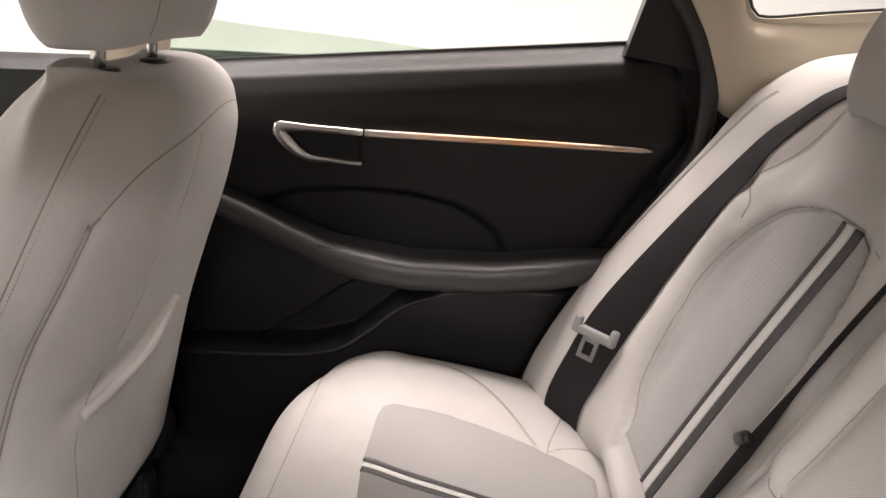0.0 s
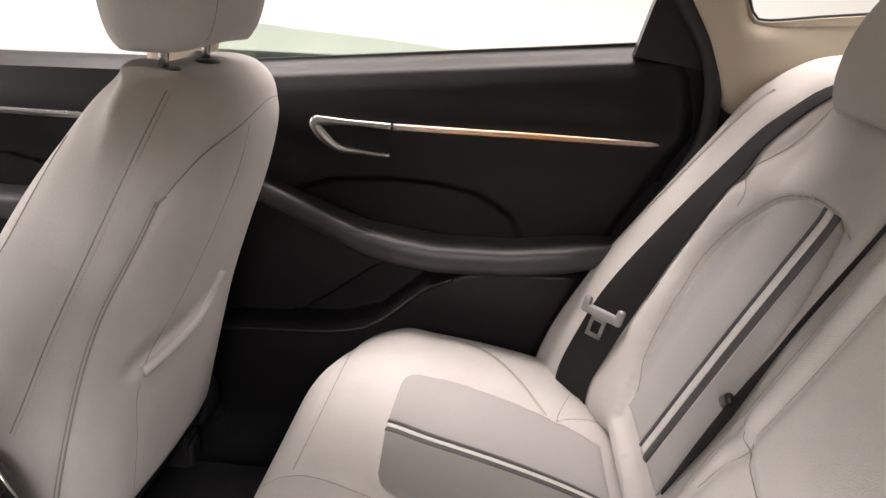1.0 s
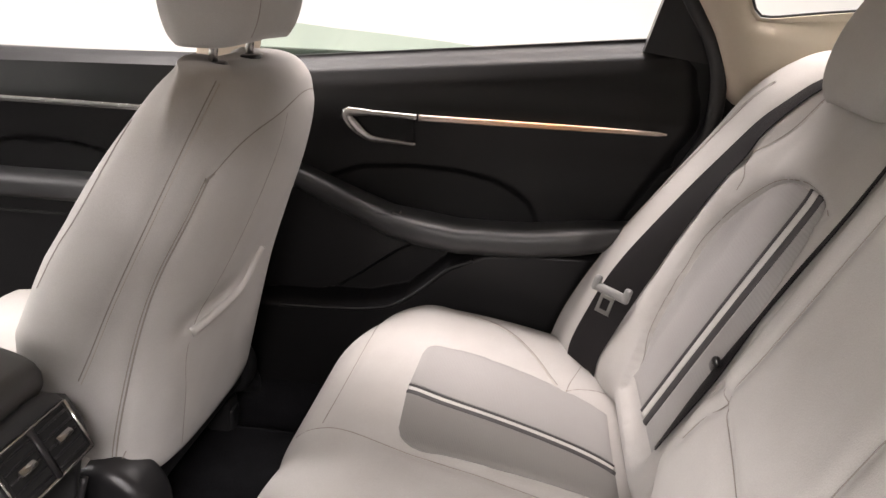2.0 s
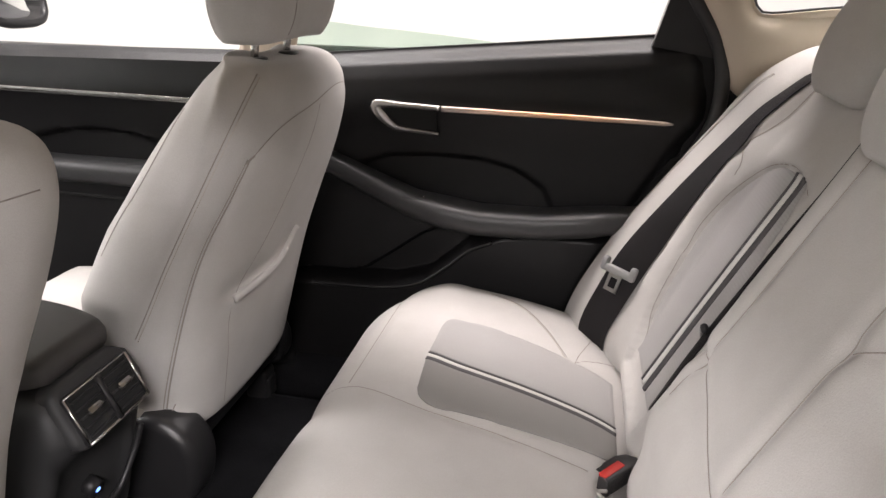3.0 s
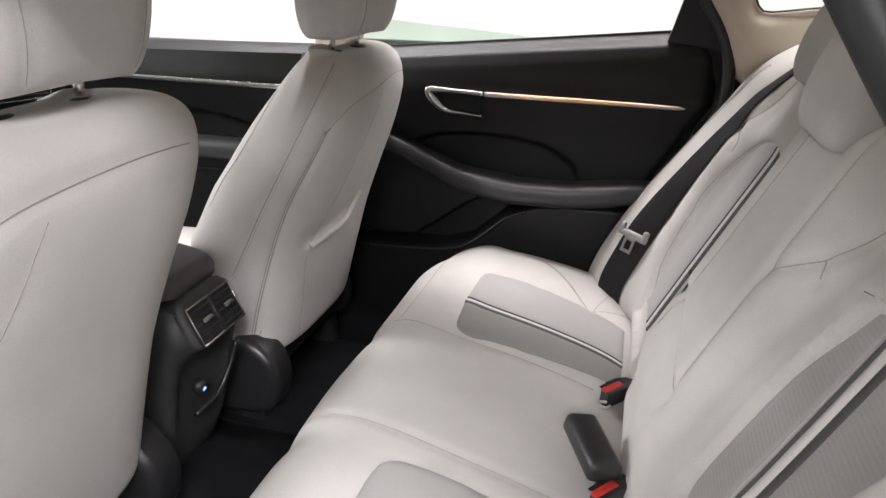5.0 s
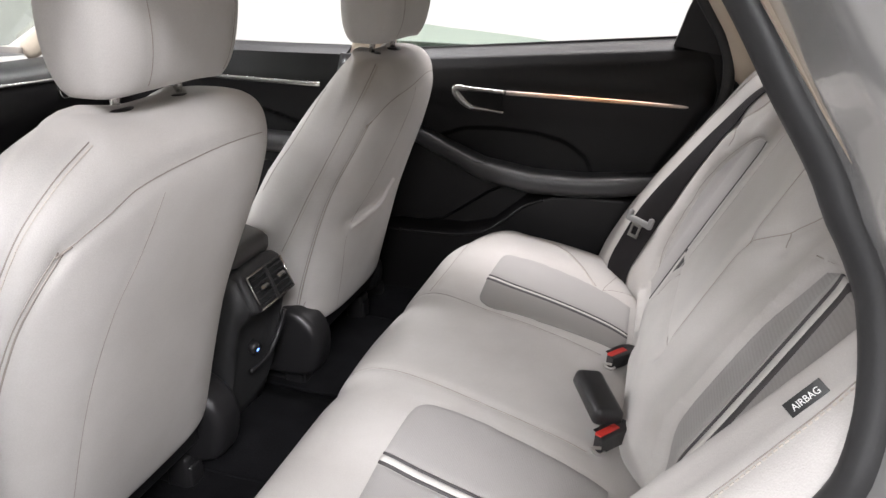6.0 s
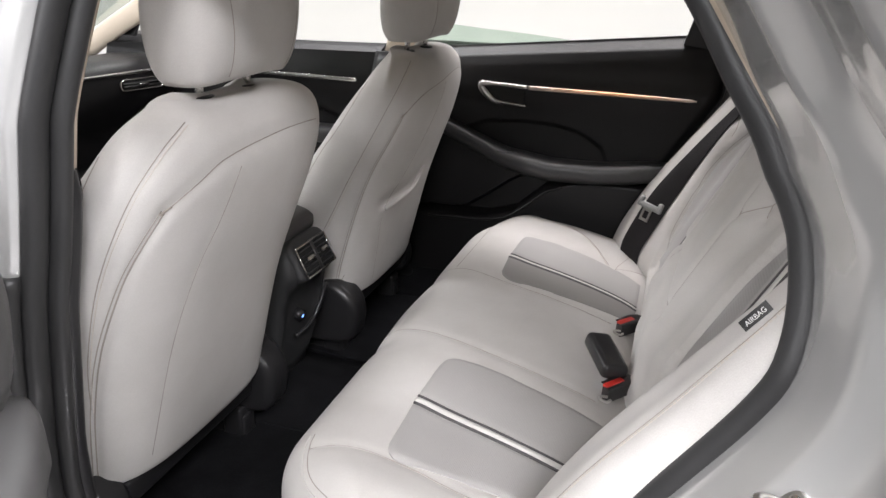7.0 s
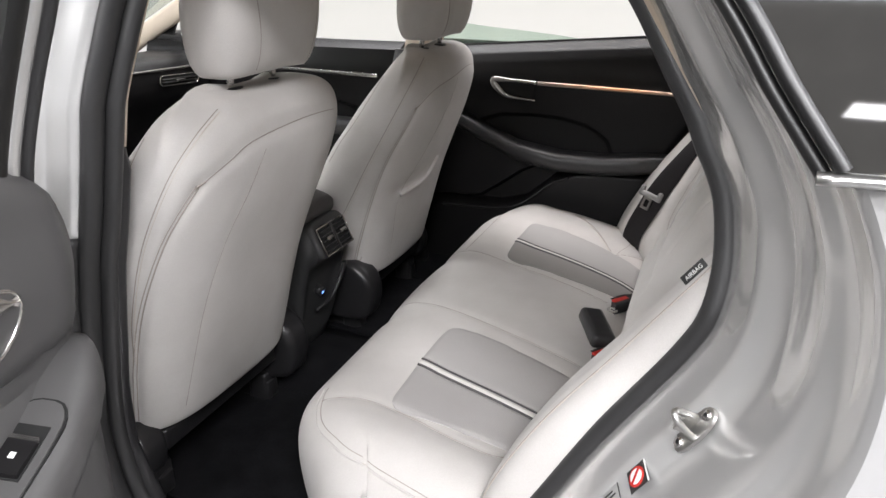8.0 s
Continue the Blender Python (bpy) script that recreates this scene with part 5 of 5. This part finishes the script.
def dashboard():
    th = thing("dashboard", "black dashboard with silver strip and side vent", "dashboard", (-1.5, 0, 0.6))
    rings = []
    for y in np.linspace(-0.72, 0.72, 30):
        e = 1.0
        prof = spline([(-1.80, 0.86), (-1.62, 0.905), (-1.45, 0.918), (-1.385, 0.914), (-1.352, 0.898), (-1.345, 0.85), (-1.36, 0.79), (-1.42, 0.70), (-1.50, 0.55), (-1.80, 0.50)], 36)
        rings.append(np.array([(x, y, z) for x, z in prof]))
    part("pad", loft("pad", rings), BLACK2, th)
    part("trim_strip", tube("trim_strip", [(-1.343, y, 0.884 + 0.006 * math.cos(y * 4)) for y in np.linspace(-0.70, 0.715, 30)], 0.0055, n=8), CHROME, th, "bright silver strip across the dashboard")
    def stadium(hw, hh, x):
        return [(x, 0.556 + math.copysign(max(0.0, hw - hh), math.cos(t)) + hh * math.cos(t), 0.843 - 0.045 * (math.copysign(hw - hh, math.cos(t)) + hh * math.cos(t)) + hh * math.sin(t)) for t in np.linspace(0, 2 * np.pi, 40, endpoint=False)]
    v = part("side_vent", tube("side_vent", stadium(0.094, 0.0165, -1.338), 0.0024, closed=True, up=(1, 0, 0), n=8), CHROME, th, "long oval dashboard vent with a bright rim")
    part("duct", loft("duct", [np.array(stadium(0.092, 0.0155, -1.352)), np.array(stadium(0.092, 0.0155, -1.340))]), GAP, v)
    for i in range(2):
        part("slat", rbox((0.008, 0.165, 0.003), (-1.336, 0.556, 0.8385 + 0.009 * i), 0.001, 1, turn=(-2.5, 0, 0)), BLACK, v)
    part("tab", rbox((0.012, 0.042, 0.007), (-1.331, 0.552, 0.843), 0.002, turn=(-2.5, 0, 0)), CHROME, v)


dashboard()


# ---- seat belts and buckles ----
def seat_belt():
    th = thing("seat_belt", "dark woven rear seat belt with a grey tongue across the bolster", "seat belt", (0.3, 0.56, 0.5))
    def face(q):
        xs = [h[0].x for h in (so.t.ray_cast(Vector((-0.5, q[1], q[2])), Vector((1, 0, 0))) for so in (bol_r, back_r)) if h[0] is not None]
        return (min(xs) if xs else 0.285 + 0.48 * (q[2] - 0.52), q[1], q[2])
    path = spline([(0, 0.536, 0.475), (0, 0.543, 0.56), (0, 0.549, 0.645), (0, 0.550, 0.75), (0, 0.547, 0.86), (0, 0.538, 0.96), (0, 0.515, 1.02), (0, 0.480, 1.045)], 70)
    g = np.zeros((70, 7, 3))
    for i, p in enumerate(path):
        half = np.interp(p[2], [0.47, 0.60, 0.66, 0.80, 1.04], [0.0150, 0.0160, 0.0195, 0.0205, 0.0215])
        for j, s in enumerate(np.linspace(-half, half, 7)):
            q = (0, p[1] + s, p[2])
            g[i, j] = face(q)
    x = g[..., 0]
    for _ in range(12):
        x[1:-1] = np.minimum(x[1:-1], (x[:-2] + x[2:]) / 2 * 0.5 + x[1:-1] * 0.5)
        x[:, 1:-1] = np.minimum(x[:, 1:-1], (x[:, :-2] + x[:, 2:]) / 2)
    g[..., 0] = x - 0.003
    part("webbing", slab("webbing", g, (-0.0016, 0, 0.0006)), BELT, th)
    k = int(np.argmin(abs(path[:, 2] - 0.63)))
    c, up = g[k, 3], g[k + 4, 3] - g[k - 4, 3]
    up = Vector(up).normalized()
    right = Vector(g[k, 6] - g[k, 0]).normalized()
    nrm = right.cross(up).normalized()
    if nrm.x > 0:
        nrm = -nrm
    right = up.cross(nrm).normalized()
    m = Matrix((right, up, nrm)).transposed().to_4x4()
    m.translation = Vector(c) + nrm * 0.006
    t = part("tongue_grip", rbox((0.066, 0.016, 0.014), (0, 0, 0), 0.005, 3), GREYPL, th, "grey plastic tongue grip")
    t.matrix_local = th.matrix_world.inverted() @ m @ pose(0, 0.004, 0, 0, 0, 11)
    for s in (-1, 1):
        part("grip_end", rbox((0.013, 0.028, 0.014), (s * 0.030, 0.006, 0.001), 0.005), GREYPL, t).matrix_parent_inverse = Matrix.Identity(4)
    b = bmesh.new()
    for (sx, sy), (px, py) in (((0.006, 0.036), (-0.0105, -0.022)), ((0.006, 0.036), (0.0105, -0.022)), ((0.027, 0.007), (0, -0.037)), ((0.027, 0.010), (0, -0.008))):
        q = bmesh.ops.create_cube(b, size=1)["verts"]
        bmesh.ops.transform(b, matrix=Matrix.Translation((px, py, 0.004)) @ Matrix.Diagonal((sx, sy, 0.0025, 1)), verts=q)
    part("tongue", b, STEEL, t, "steel latch tongue").matrix_parent_inverse = Matrix.Identity(4)


seat_belt()


def centre_belt():
    th = thing("seat_belt", "dark woven centre seat belt tucked beside the split backrest", "seat belt", (0.38, 0.22, 0.6), "rear seat belts")
    g = np.zeros((60, 5, 3))
    for i, z in enumerate(np.linspace(0.56, 1.0, 60)):
        half = np.interp(z, [0.56, 0.62, 0.68, 0.715, 0.76, 1.0], [0.004, 0.009, 0.011, 0.008, 0.0035, 0.003])
        for j, q in enumerate(np.linspace(-1, 1, 5)):
            p = back_r.on((0, 0.207 + 0.010 * (z - 0.6) + q * half, z))
            g[i, j] = (p[0] - 0.004, p[1], p[2])
    part("webbing", slab("webbing", g, (-0.0015, 0, 0.0006)), BELT, th)
    c = Vector(back_r.on((0, 0.224, 0.688)))
    way = Vector(back_r.on((0, 0.252, 0.666))) - c
    way.normalize()
    nrm = way.cross(Vector((0, 1, 0))).normalized()
    nrm = -nrm if nrm.x > 0 else nrm
    m = Matrix((way, nrm.cross(way), nrm)).transposed().to_4x4()
    m.translation = c + nrm * 0.008
    bm = rbox((0.046, 0.015, 0.011), (0, 0, 0), 0.0050, 3)
    bmesh.ops.transform(bm, matrix=m, verts=bm.verts)
    part("tongue_grip", bm, BLACK, th, "black plastic tongue grip")
    tip = [m @ Vector(p) for p in ((0.020, -0.006, -0.003), (0.046, -0.004, -0.005), (0.046, 0.004, -0.005), (0.020, 0.006, -0.003))]
    part("tongue", tube("tongue", spline([tuple(p) for p in tip], 20), 0.0014, n=6), STEEL, th, "steel latch tongue")


centre_belt()


def front_belt_tongue():
    th = thing("seat_belt", "black front seat belt tongue hanging at the centre pillar", "seat belt", (-0.46, -0.60, 0.84))
    part("tongue_grip", rbox((0.030, 0.020, 0.030), (-0.455, -0.598, 0.858), 0.008, turn=(0, 20, 0)), BLACK, th)
    part("tongue", rbox((0.032, 0.004, 0.022), (-0.450, -0.600, 0.828), 0.0015, turn=(0, 20, 0)), STEEL, th, "steel latch tongue")
    part("webbing", slab("webbing", np.array([[(-0.500 + 0.045 * w + 0.05 * q, -0.612, 1.28 - 0.42 * q) for w in (0, 1)] for q in np.linspace(0, 1, 8)]), (0, 0.0015, 0)), BELT, th)


front_belt_tongue()


def buckle(mid, way, label):
    """A buckle's box standing in the gap: way runs along its red button."""
    th = thing("belt_buckle", label, "belt buckle", mid, "seat belt buckles")
    u = Vector(way).normalized()
    n = Vector((-0.14, -0.26, 0.95))
    n = (n - u * n.dot(u)).normalized()
    m = Matrix((u, n.cross(u), n)).transposed().to_4x4()
    m.translation = Vector(mid)
    def put(nm, bm, mat, par, text=""):
        bmesh.ops.transform(bm, matrix=m, verts=bm.verts)
        return part(nm, bm, mat, par, text)
    body = plate([(-0.027, -0.013), (0.044, -0.015), (0.052, -0.006), (0.044, 0.010), (0.026, 0.018), (0.0, 0.018), (-0.022, 0.006)], 0.028, m @ pose(0, 0, -0.026), 0.004, 3)
    part("housing", body, BLACK, th)
    put("release_button", rbox((0.044, 0.0135, 0.006), (-0.001, 0.0, 0.0005), 0.002, 2), RED, th)
    put("slot", rbox((0.036, 0.006, 0.002), (0.0, 0.012, 0.0), 0.0006, 1), GAP, th)
    a = [m @ Vector(p) for p in ((-0.034, -0.018, -0.006), (-0.046, -0.012, -0.004), (-0.052, -0.020, -0.004), (-0.046, -0.028, -0.006), (-0.034, -0.026, -0.008))]
    part("anchor_loop", tube("anchor_loop", spline([tuple(p) for p in a], 20), 0.0026, n=8), STEEL, th, "grey metal child seat anchor loop")


buckle((0.246, 0.131, 0.501), (0.034, 0.042, 0), "black seat belt buckle with red button between cushion and backrest")
buckle((0.248, -0.152, 0.516), (0.032, 0.041, 0), "black seat belt buckle with red button beside the centre seat")


def centre_buckle():
    th = thing("belt_buckle", "long black padded buckle lying on the centre cushion", "belt buckle", (0.23, -0.08, 0.51), "seat belt buckles")
    bm = rbox((0.054, 0.125, 0.032), (0, 0, 0), 0.011, 4, taper=(0.90, 0.97))
    bmesh.ops.transform(bm, matrix=pose(0.224, -0.080, 0.530, 3, 8, 24), verts=bm.verts)
    part("housing", bm, BLACK, th)


centre_buckle()


def jamb_frame(x, z, q):
    """Frame on the jamb's channel beside the place (x, z): along the opening, across the channel, outwards."""
    a, b = loop(0.0375, 0.752), loop(0.0530, 0.792)
    i = int(np.argmin((a[:, 0] - x) ** 2 + (a[:, 2] - z) ** 2))
    al = Vector(a[i - 2] - a[(i + 2) % len(a)]).normalized()
    al = -al if al.z < 0 else al
    ac = Vector(b[i] - a[i])
    ac = (ac - al * ac.dot(al)).normalized()
    n = al.cross(ac)
    if n.y > 0:
        n = -n
    m = Matrix((al, n.cross(al), n)).transposed().to_4x4()
    m.translation = Vector(a[i] * (1 - q) + b[i] * q)
    return m


def striker():
    m = jamb_frame(0.405, 0.812, 0.45)
    th = thing("door_striker", "bright steel door striker loop on the silver jamb", "door striker", tuple(m.translation))
    out = [(0.030 * math.copysign(abs(math.cos(t)) ** 0.8, math.cos(t)), 0.0125 * math.copysign(abs(math.sin(t)) ** 0.8, math.sin(t))) for t in np.linspace(0, 2 * np.pi, 28, endpoint=False)]
    part("base_plate", plate(out, 0.004, m @ pose(0, 0, 0.001), 0.001), STEEL, th)
    bar = [m @ Vector(p) for p in ((0.008, 0.008, 0.002), (0.009, 0.006, 0.018), (0.010, 0.002, 0.032), (0.009, -0.004, 0.035), (0.006, -0.008, 0.030), (0.0, -0.008, 0.016), (-0.004, -0.008, 0.002))]
    part("latch_bar", tube("latch_bar", spline([tuple(p) for p in bar], 36), 0.0036, n=12), STEEL, th)
    bm = rbox((0.024, 0.003, 0.020), (0, 0.004, 0.010), 0.001, 1)
    bmesh.ops.transform(bm, matrix=m, verts=bm.verts)
    part("guard", bm, STEEL, th)
    for u in (-0.021, 0.021):
        part("screw", tube("screw", [tuple(m @ Vector((u, 0, 0.003))), tuple(m @ Vector((u, 0, 0.0075)))], 0.0056, n=12), CHROME, th)
        part("screw_socket", tube("screw_socket", [tuple(m @ Vector((u, 0, 0.006))), tuple(m @ Vector((u, 0, 0.0079)))], 0.0026, n=6), GAP, th)


striker()


def jamb_label():
    m = jamb_frame(0.362, 0.728, 0.42)
    th = thing("warning_label", "small black label with a red warning disc on the jamb", "label", tuple(m.translation))
    def sheet(nm, u0, u1, w0, w1, lift, mat, par, mm):
        part(nm, plate([(u0, w0), (u1, w0), (u1, w1), (u0, w1)], 0.0006, mm @ pose(0, 0, lift), 0), mat, par)
    sheet("backing", -0.013, 0.013, -0.0135, 0.0135, 0.0045, LABELM, th, m)
    sheet("white_edge", 0.0132, 0.0150, -0.0135, 0.0135, 0.0045, WHITE, th, m)
    ring = lambda r: [(r * math.cos(t), r * math.sin(t)) for t in np.linspace(0, 2 * np.pi, 32, endpoint=False)]
    part("red_disc", plate(ring(0.0112), 0.0006, m @ pose(0, 0, 0.0054), 0), RED, th)
    part("white_disc", plate(ring(0.0084), 0.0006, m @ pose(0, 0, 0.0062), 0), WHITE, th)
    part("red_bar", plate([(-0.0085, -0.0015), (0.0085, -0.0015), (0.0085, 0.0015), (-0.0085, 0.0015)], 0.0006, m @ pose(0, 0, 0.0070, 0, 0, 40), 0), RED, th)
    m2 = jamb_frame(0.338, 0.690, 0.42)
    grey = thing("jamb_sticker", "small grey printed sticker on the door jamb", "label", tuple(m2.translation))
    sheet("backing", -0.016, 0.016, -0.0125, 0.0125, 0.0045, GREYPL, grey, m2)
    sheet("print_bar", 0.0165, 0.0175, -0.0125, 0.0125, 0.0045, LABELM, grey, m2)
    for r in range(4):
        w0 = -0.009 + 0.005 * r
        sheet("print_bar", -0.013, 0.012 - 0.004 * (r % 2), w0, w0 + 0.0016, 0.0054, LABELM, grey, m2)


jamb_label()


# ---- near side: the open rear door ----
def open_door():
    th = thing("rear_door", "open silver rear door with black inner trim, coloured as lit, and window switch", "car door", (-0.33, -0.95, 0.3))
    hinge = Vector((-0.392, -0.845, 0))
    turn = Matrix.Translation(hinge) @ Matrix.Rotation(radians(-76), 4, "Z")
    # own frame: x runs from the hinge to the door's rear edge, y is inwards
    def at(x, y, z):
        return turn @ Vector((x, y, z))
    g = np.zeros((60, 60, 3))
    for j in range(60):
        for i in range(60):
            x = 0.01 + 0.85 * i / 59
            top = np.interp(x, [0.0, 0.015, 0.03, 0.065, 0.10, 0.20], [0.950, 0.972, 0.985, 1.004, 1.018, 1.030])
            z = 0.30 + j / 59 * (top - 0.30)
            y = 0.090 - 0.035 * sstep(top - 0.030, top, z) ** 2 + 0.010 * math.exp(-((z - 0.90) / 0.05) ** 2) - 0.03 * sstep(0.06, 0.0, x) - 0.012 * sstep(0.0, 0.012, 0.83 - z) * sstep(0.0, 0.02, z - 0.76)
            g[j, i] = at(x, y, z)
    # same trim as the far door, in the lighter copy that stands for lamp light
    part("trim_panel", slab("trim_panel", g, 0.02), DOORTRIM_LIT, th)
    o = np.array([[at(0.0 + 0.88 * u, -0.05 - 0.03 * math.sin(math.pi * w), 0.28 + 0.74 * w) for u in np.linspace(0, 1, 12)] for w in np.linspace(0, 1, 16)])
    part("outer_skin", slab("outer_skin", o, 0.02), PAINT, th)
    e = np.array([[at(-0.002, y, z) for y in np.linspace(-0.07, 0.05, 6)] for z in np.linspace(0.29, 1.01, 20)])
    part("edge_skin", slab("edge_skin", e, 0.006), PAINT, th)
    crest = lambda x: np.interp(x, [0.0, 0.04, 0.07, 0.12, 0.18, 0.27, 0.40, 0.80], [0.790, 0.806, 0.803, 0.783, 0.757, 0.724, 0.702, 0.700])
    reach = lambda x: np.interp(x, [0.0, 0.025, 0.05, 0.09, 0.15, 0.30, 0.80], [0.018, 0.045, 0.066, 0.084, 0.098, 0.112, 0.100])
    rings = []
    for x in np.linspace(0.012, 0.78, 60):
        r = []
        for t in np.linspace(0, 2 * np.pi, 40, endpoint=False):
            c, v = math.cos(t), math.sin(t)
            r.append(tuple(at(x, 0.070 + reach(x) * (0.5 + 0.5 * math.copysign(abs(c) ** 0.5, c)), crest(x) - 0.036 + 0.036 * math.copysign(abs(v) ** 0.6, v) - 0.006 * (c + 1) / 2)))
        rings.append(np.array(r))
    arm = part("armrest", loft("armrest", rings), DOORTRIM_LIT, th, "padded black door armrest, coloured as lit")
    def patch(nm, x0, x1, y0, y1, lift, thick, mat, par, round_front, label=""):
        g = np.zeros((16, 10, 3))
        for a in range(16):
            x = x0 + (x1 - x0) * (a / 15) ** 1.6
            e = round_front * (1 - math.sqrt(max(0.0, 1 - max(0.0, 1 - (x - x0) / 0.030) ** 2))) if round_front else 0.0
            for b in range(10):
                y = y0 + e + (y1 - y0 - 2 * e) * b / 9
                g[a, b] = tuple(at(x, y, crest(x) + lift - 0.006 * (y - 0.07) / 0.10))
        return part(nm, slab(nm, g, (0, 0, -thick)), mat, par, label)
    patch("plate_gap", 0.127, 0.33, 0.094, 0.1555, 0.0006, 0.004, GAP, arm, 0.022)
    sw = patch("switch_plate", 0.130, 0.33, 0.0955, 0.154, 0.0022, 0.005, DOORTRIM_LIT, arm, 0.022, "black window switch plate, coloured as lit")
    patch("switch_well", 0.158, 0.215, 0.108, 0.144, 0.0032, 0.002, GAP, sw, 0.0)
    rk = patch("rocker", 0.176, 0.213, 0.110, 0.142, 0.0085, 0.006, BLACK2, sw, 0.0, "silver-edged rocker switch")
    patch("rocker_edge", 0.174, 0.178, 0.110, 0.142, 0.0095, 0.004, CHROME, sw, 0.0)
    patch("symbol", 0.192, 0.198, 0.123, 0.129, 0.0095, 0.002, WHITE, sw, 0.0)
    h = spline([(0.30, 0.118, 0.937), (0.178, 0.119, 0.924), (0.136, 0.119, 0.915), (0.119, 0.119, 0.899), (0.124, 0.117, 0.877), (0.140, 0.116, 0.860), (0.173, 0.115, 0.848), (0.30, 0.114, 0.840)], 50)
    handle = part("release_handle", tube("release_handle", [tuple(at(p[0] + 0.012, p[1], p[2])) for p in h], 0.0027, n=10), CHROME, th, "satin chrome door release handle")
    cup = np.array([[tuple(at(p[0] + 0.012 + (0.318 - p[0]) * q, p[1] - 0.001, 0.890 + (p[2] - 0.890) * (1 - 0.15 * q))) for q in np.linspace(0, 1, 6)] for p in h])
    part("cup", slab("cup", cup, 0.003), GREYPL, handle, "grey plastic cup behind the handle")
    lever = np.array([[tuple(at(x + 0.012, 0.1225 + 0.004 * math.sin(math.pi * q), 0.900 + 0.010 * sstep(0.12, 0.18, x) + (q - 0.5) * 0.020 * sstep(0.122, 0.153, x))) for q in np.linspace(0, 1, 8)] for x in np.linspace(0.126, 0.30, 16)])
    part("lever", slab("lever", lever, 0.006), CHROME, handle)
    # upright of the window frame, leaning inwards: seal, painted edge, black strip, then the raised glass
    rise = spline([(0.018, 0.062, 0.93), (0.036, 0.090, 1.013), (0.047, 0.128, 1.10), (0.057, 0.168, 1.18), (0.080, 0.222, 1.28), (0.120, 0.262, 1.34)], 30)
    def band(nm, d0, d1, lift, mat, label=""):
        g = np.array([[tuple(at(x + d0 + (d1 - d0) * q, y + lift * math.sin(math.pi * q) ** 0.6 - 0.02 * d0, z)) for q in np.linspace(0, 1, 7)] for x, y, z in rise])
        return part(nm, slab(nm, g, (-0.012, 0, 0)), mat, th, label)
    band("window_seal", 0.0, 0.017, 0.008, RUBBER)
    band("window_frame", 0.0172, 0.036, 0.004, PAINT)
    band("frame_strip", 0.0362, 0.064, 0.006, GLOSSBLACK, "black inner window frame strip")
    pane = np.array([[tuple(at(x + 0.0645 + 0.5 * q, y - 0.016, z)) for q in np.linspace(0, 1, 8)] for x, y, z in rise[6:]])
    gl = part("window_pane", slab("window_pane", pane, (-0.004, 0, 0)), GLASS, th, "raised greenish window glass")
    gl.visible_shadow = False


open_door()
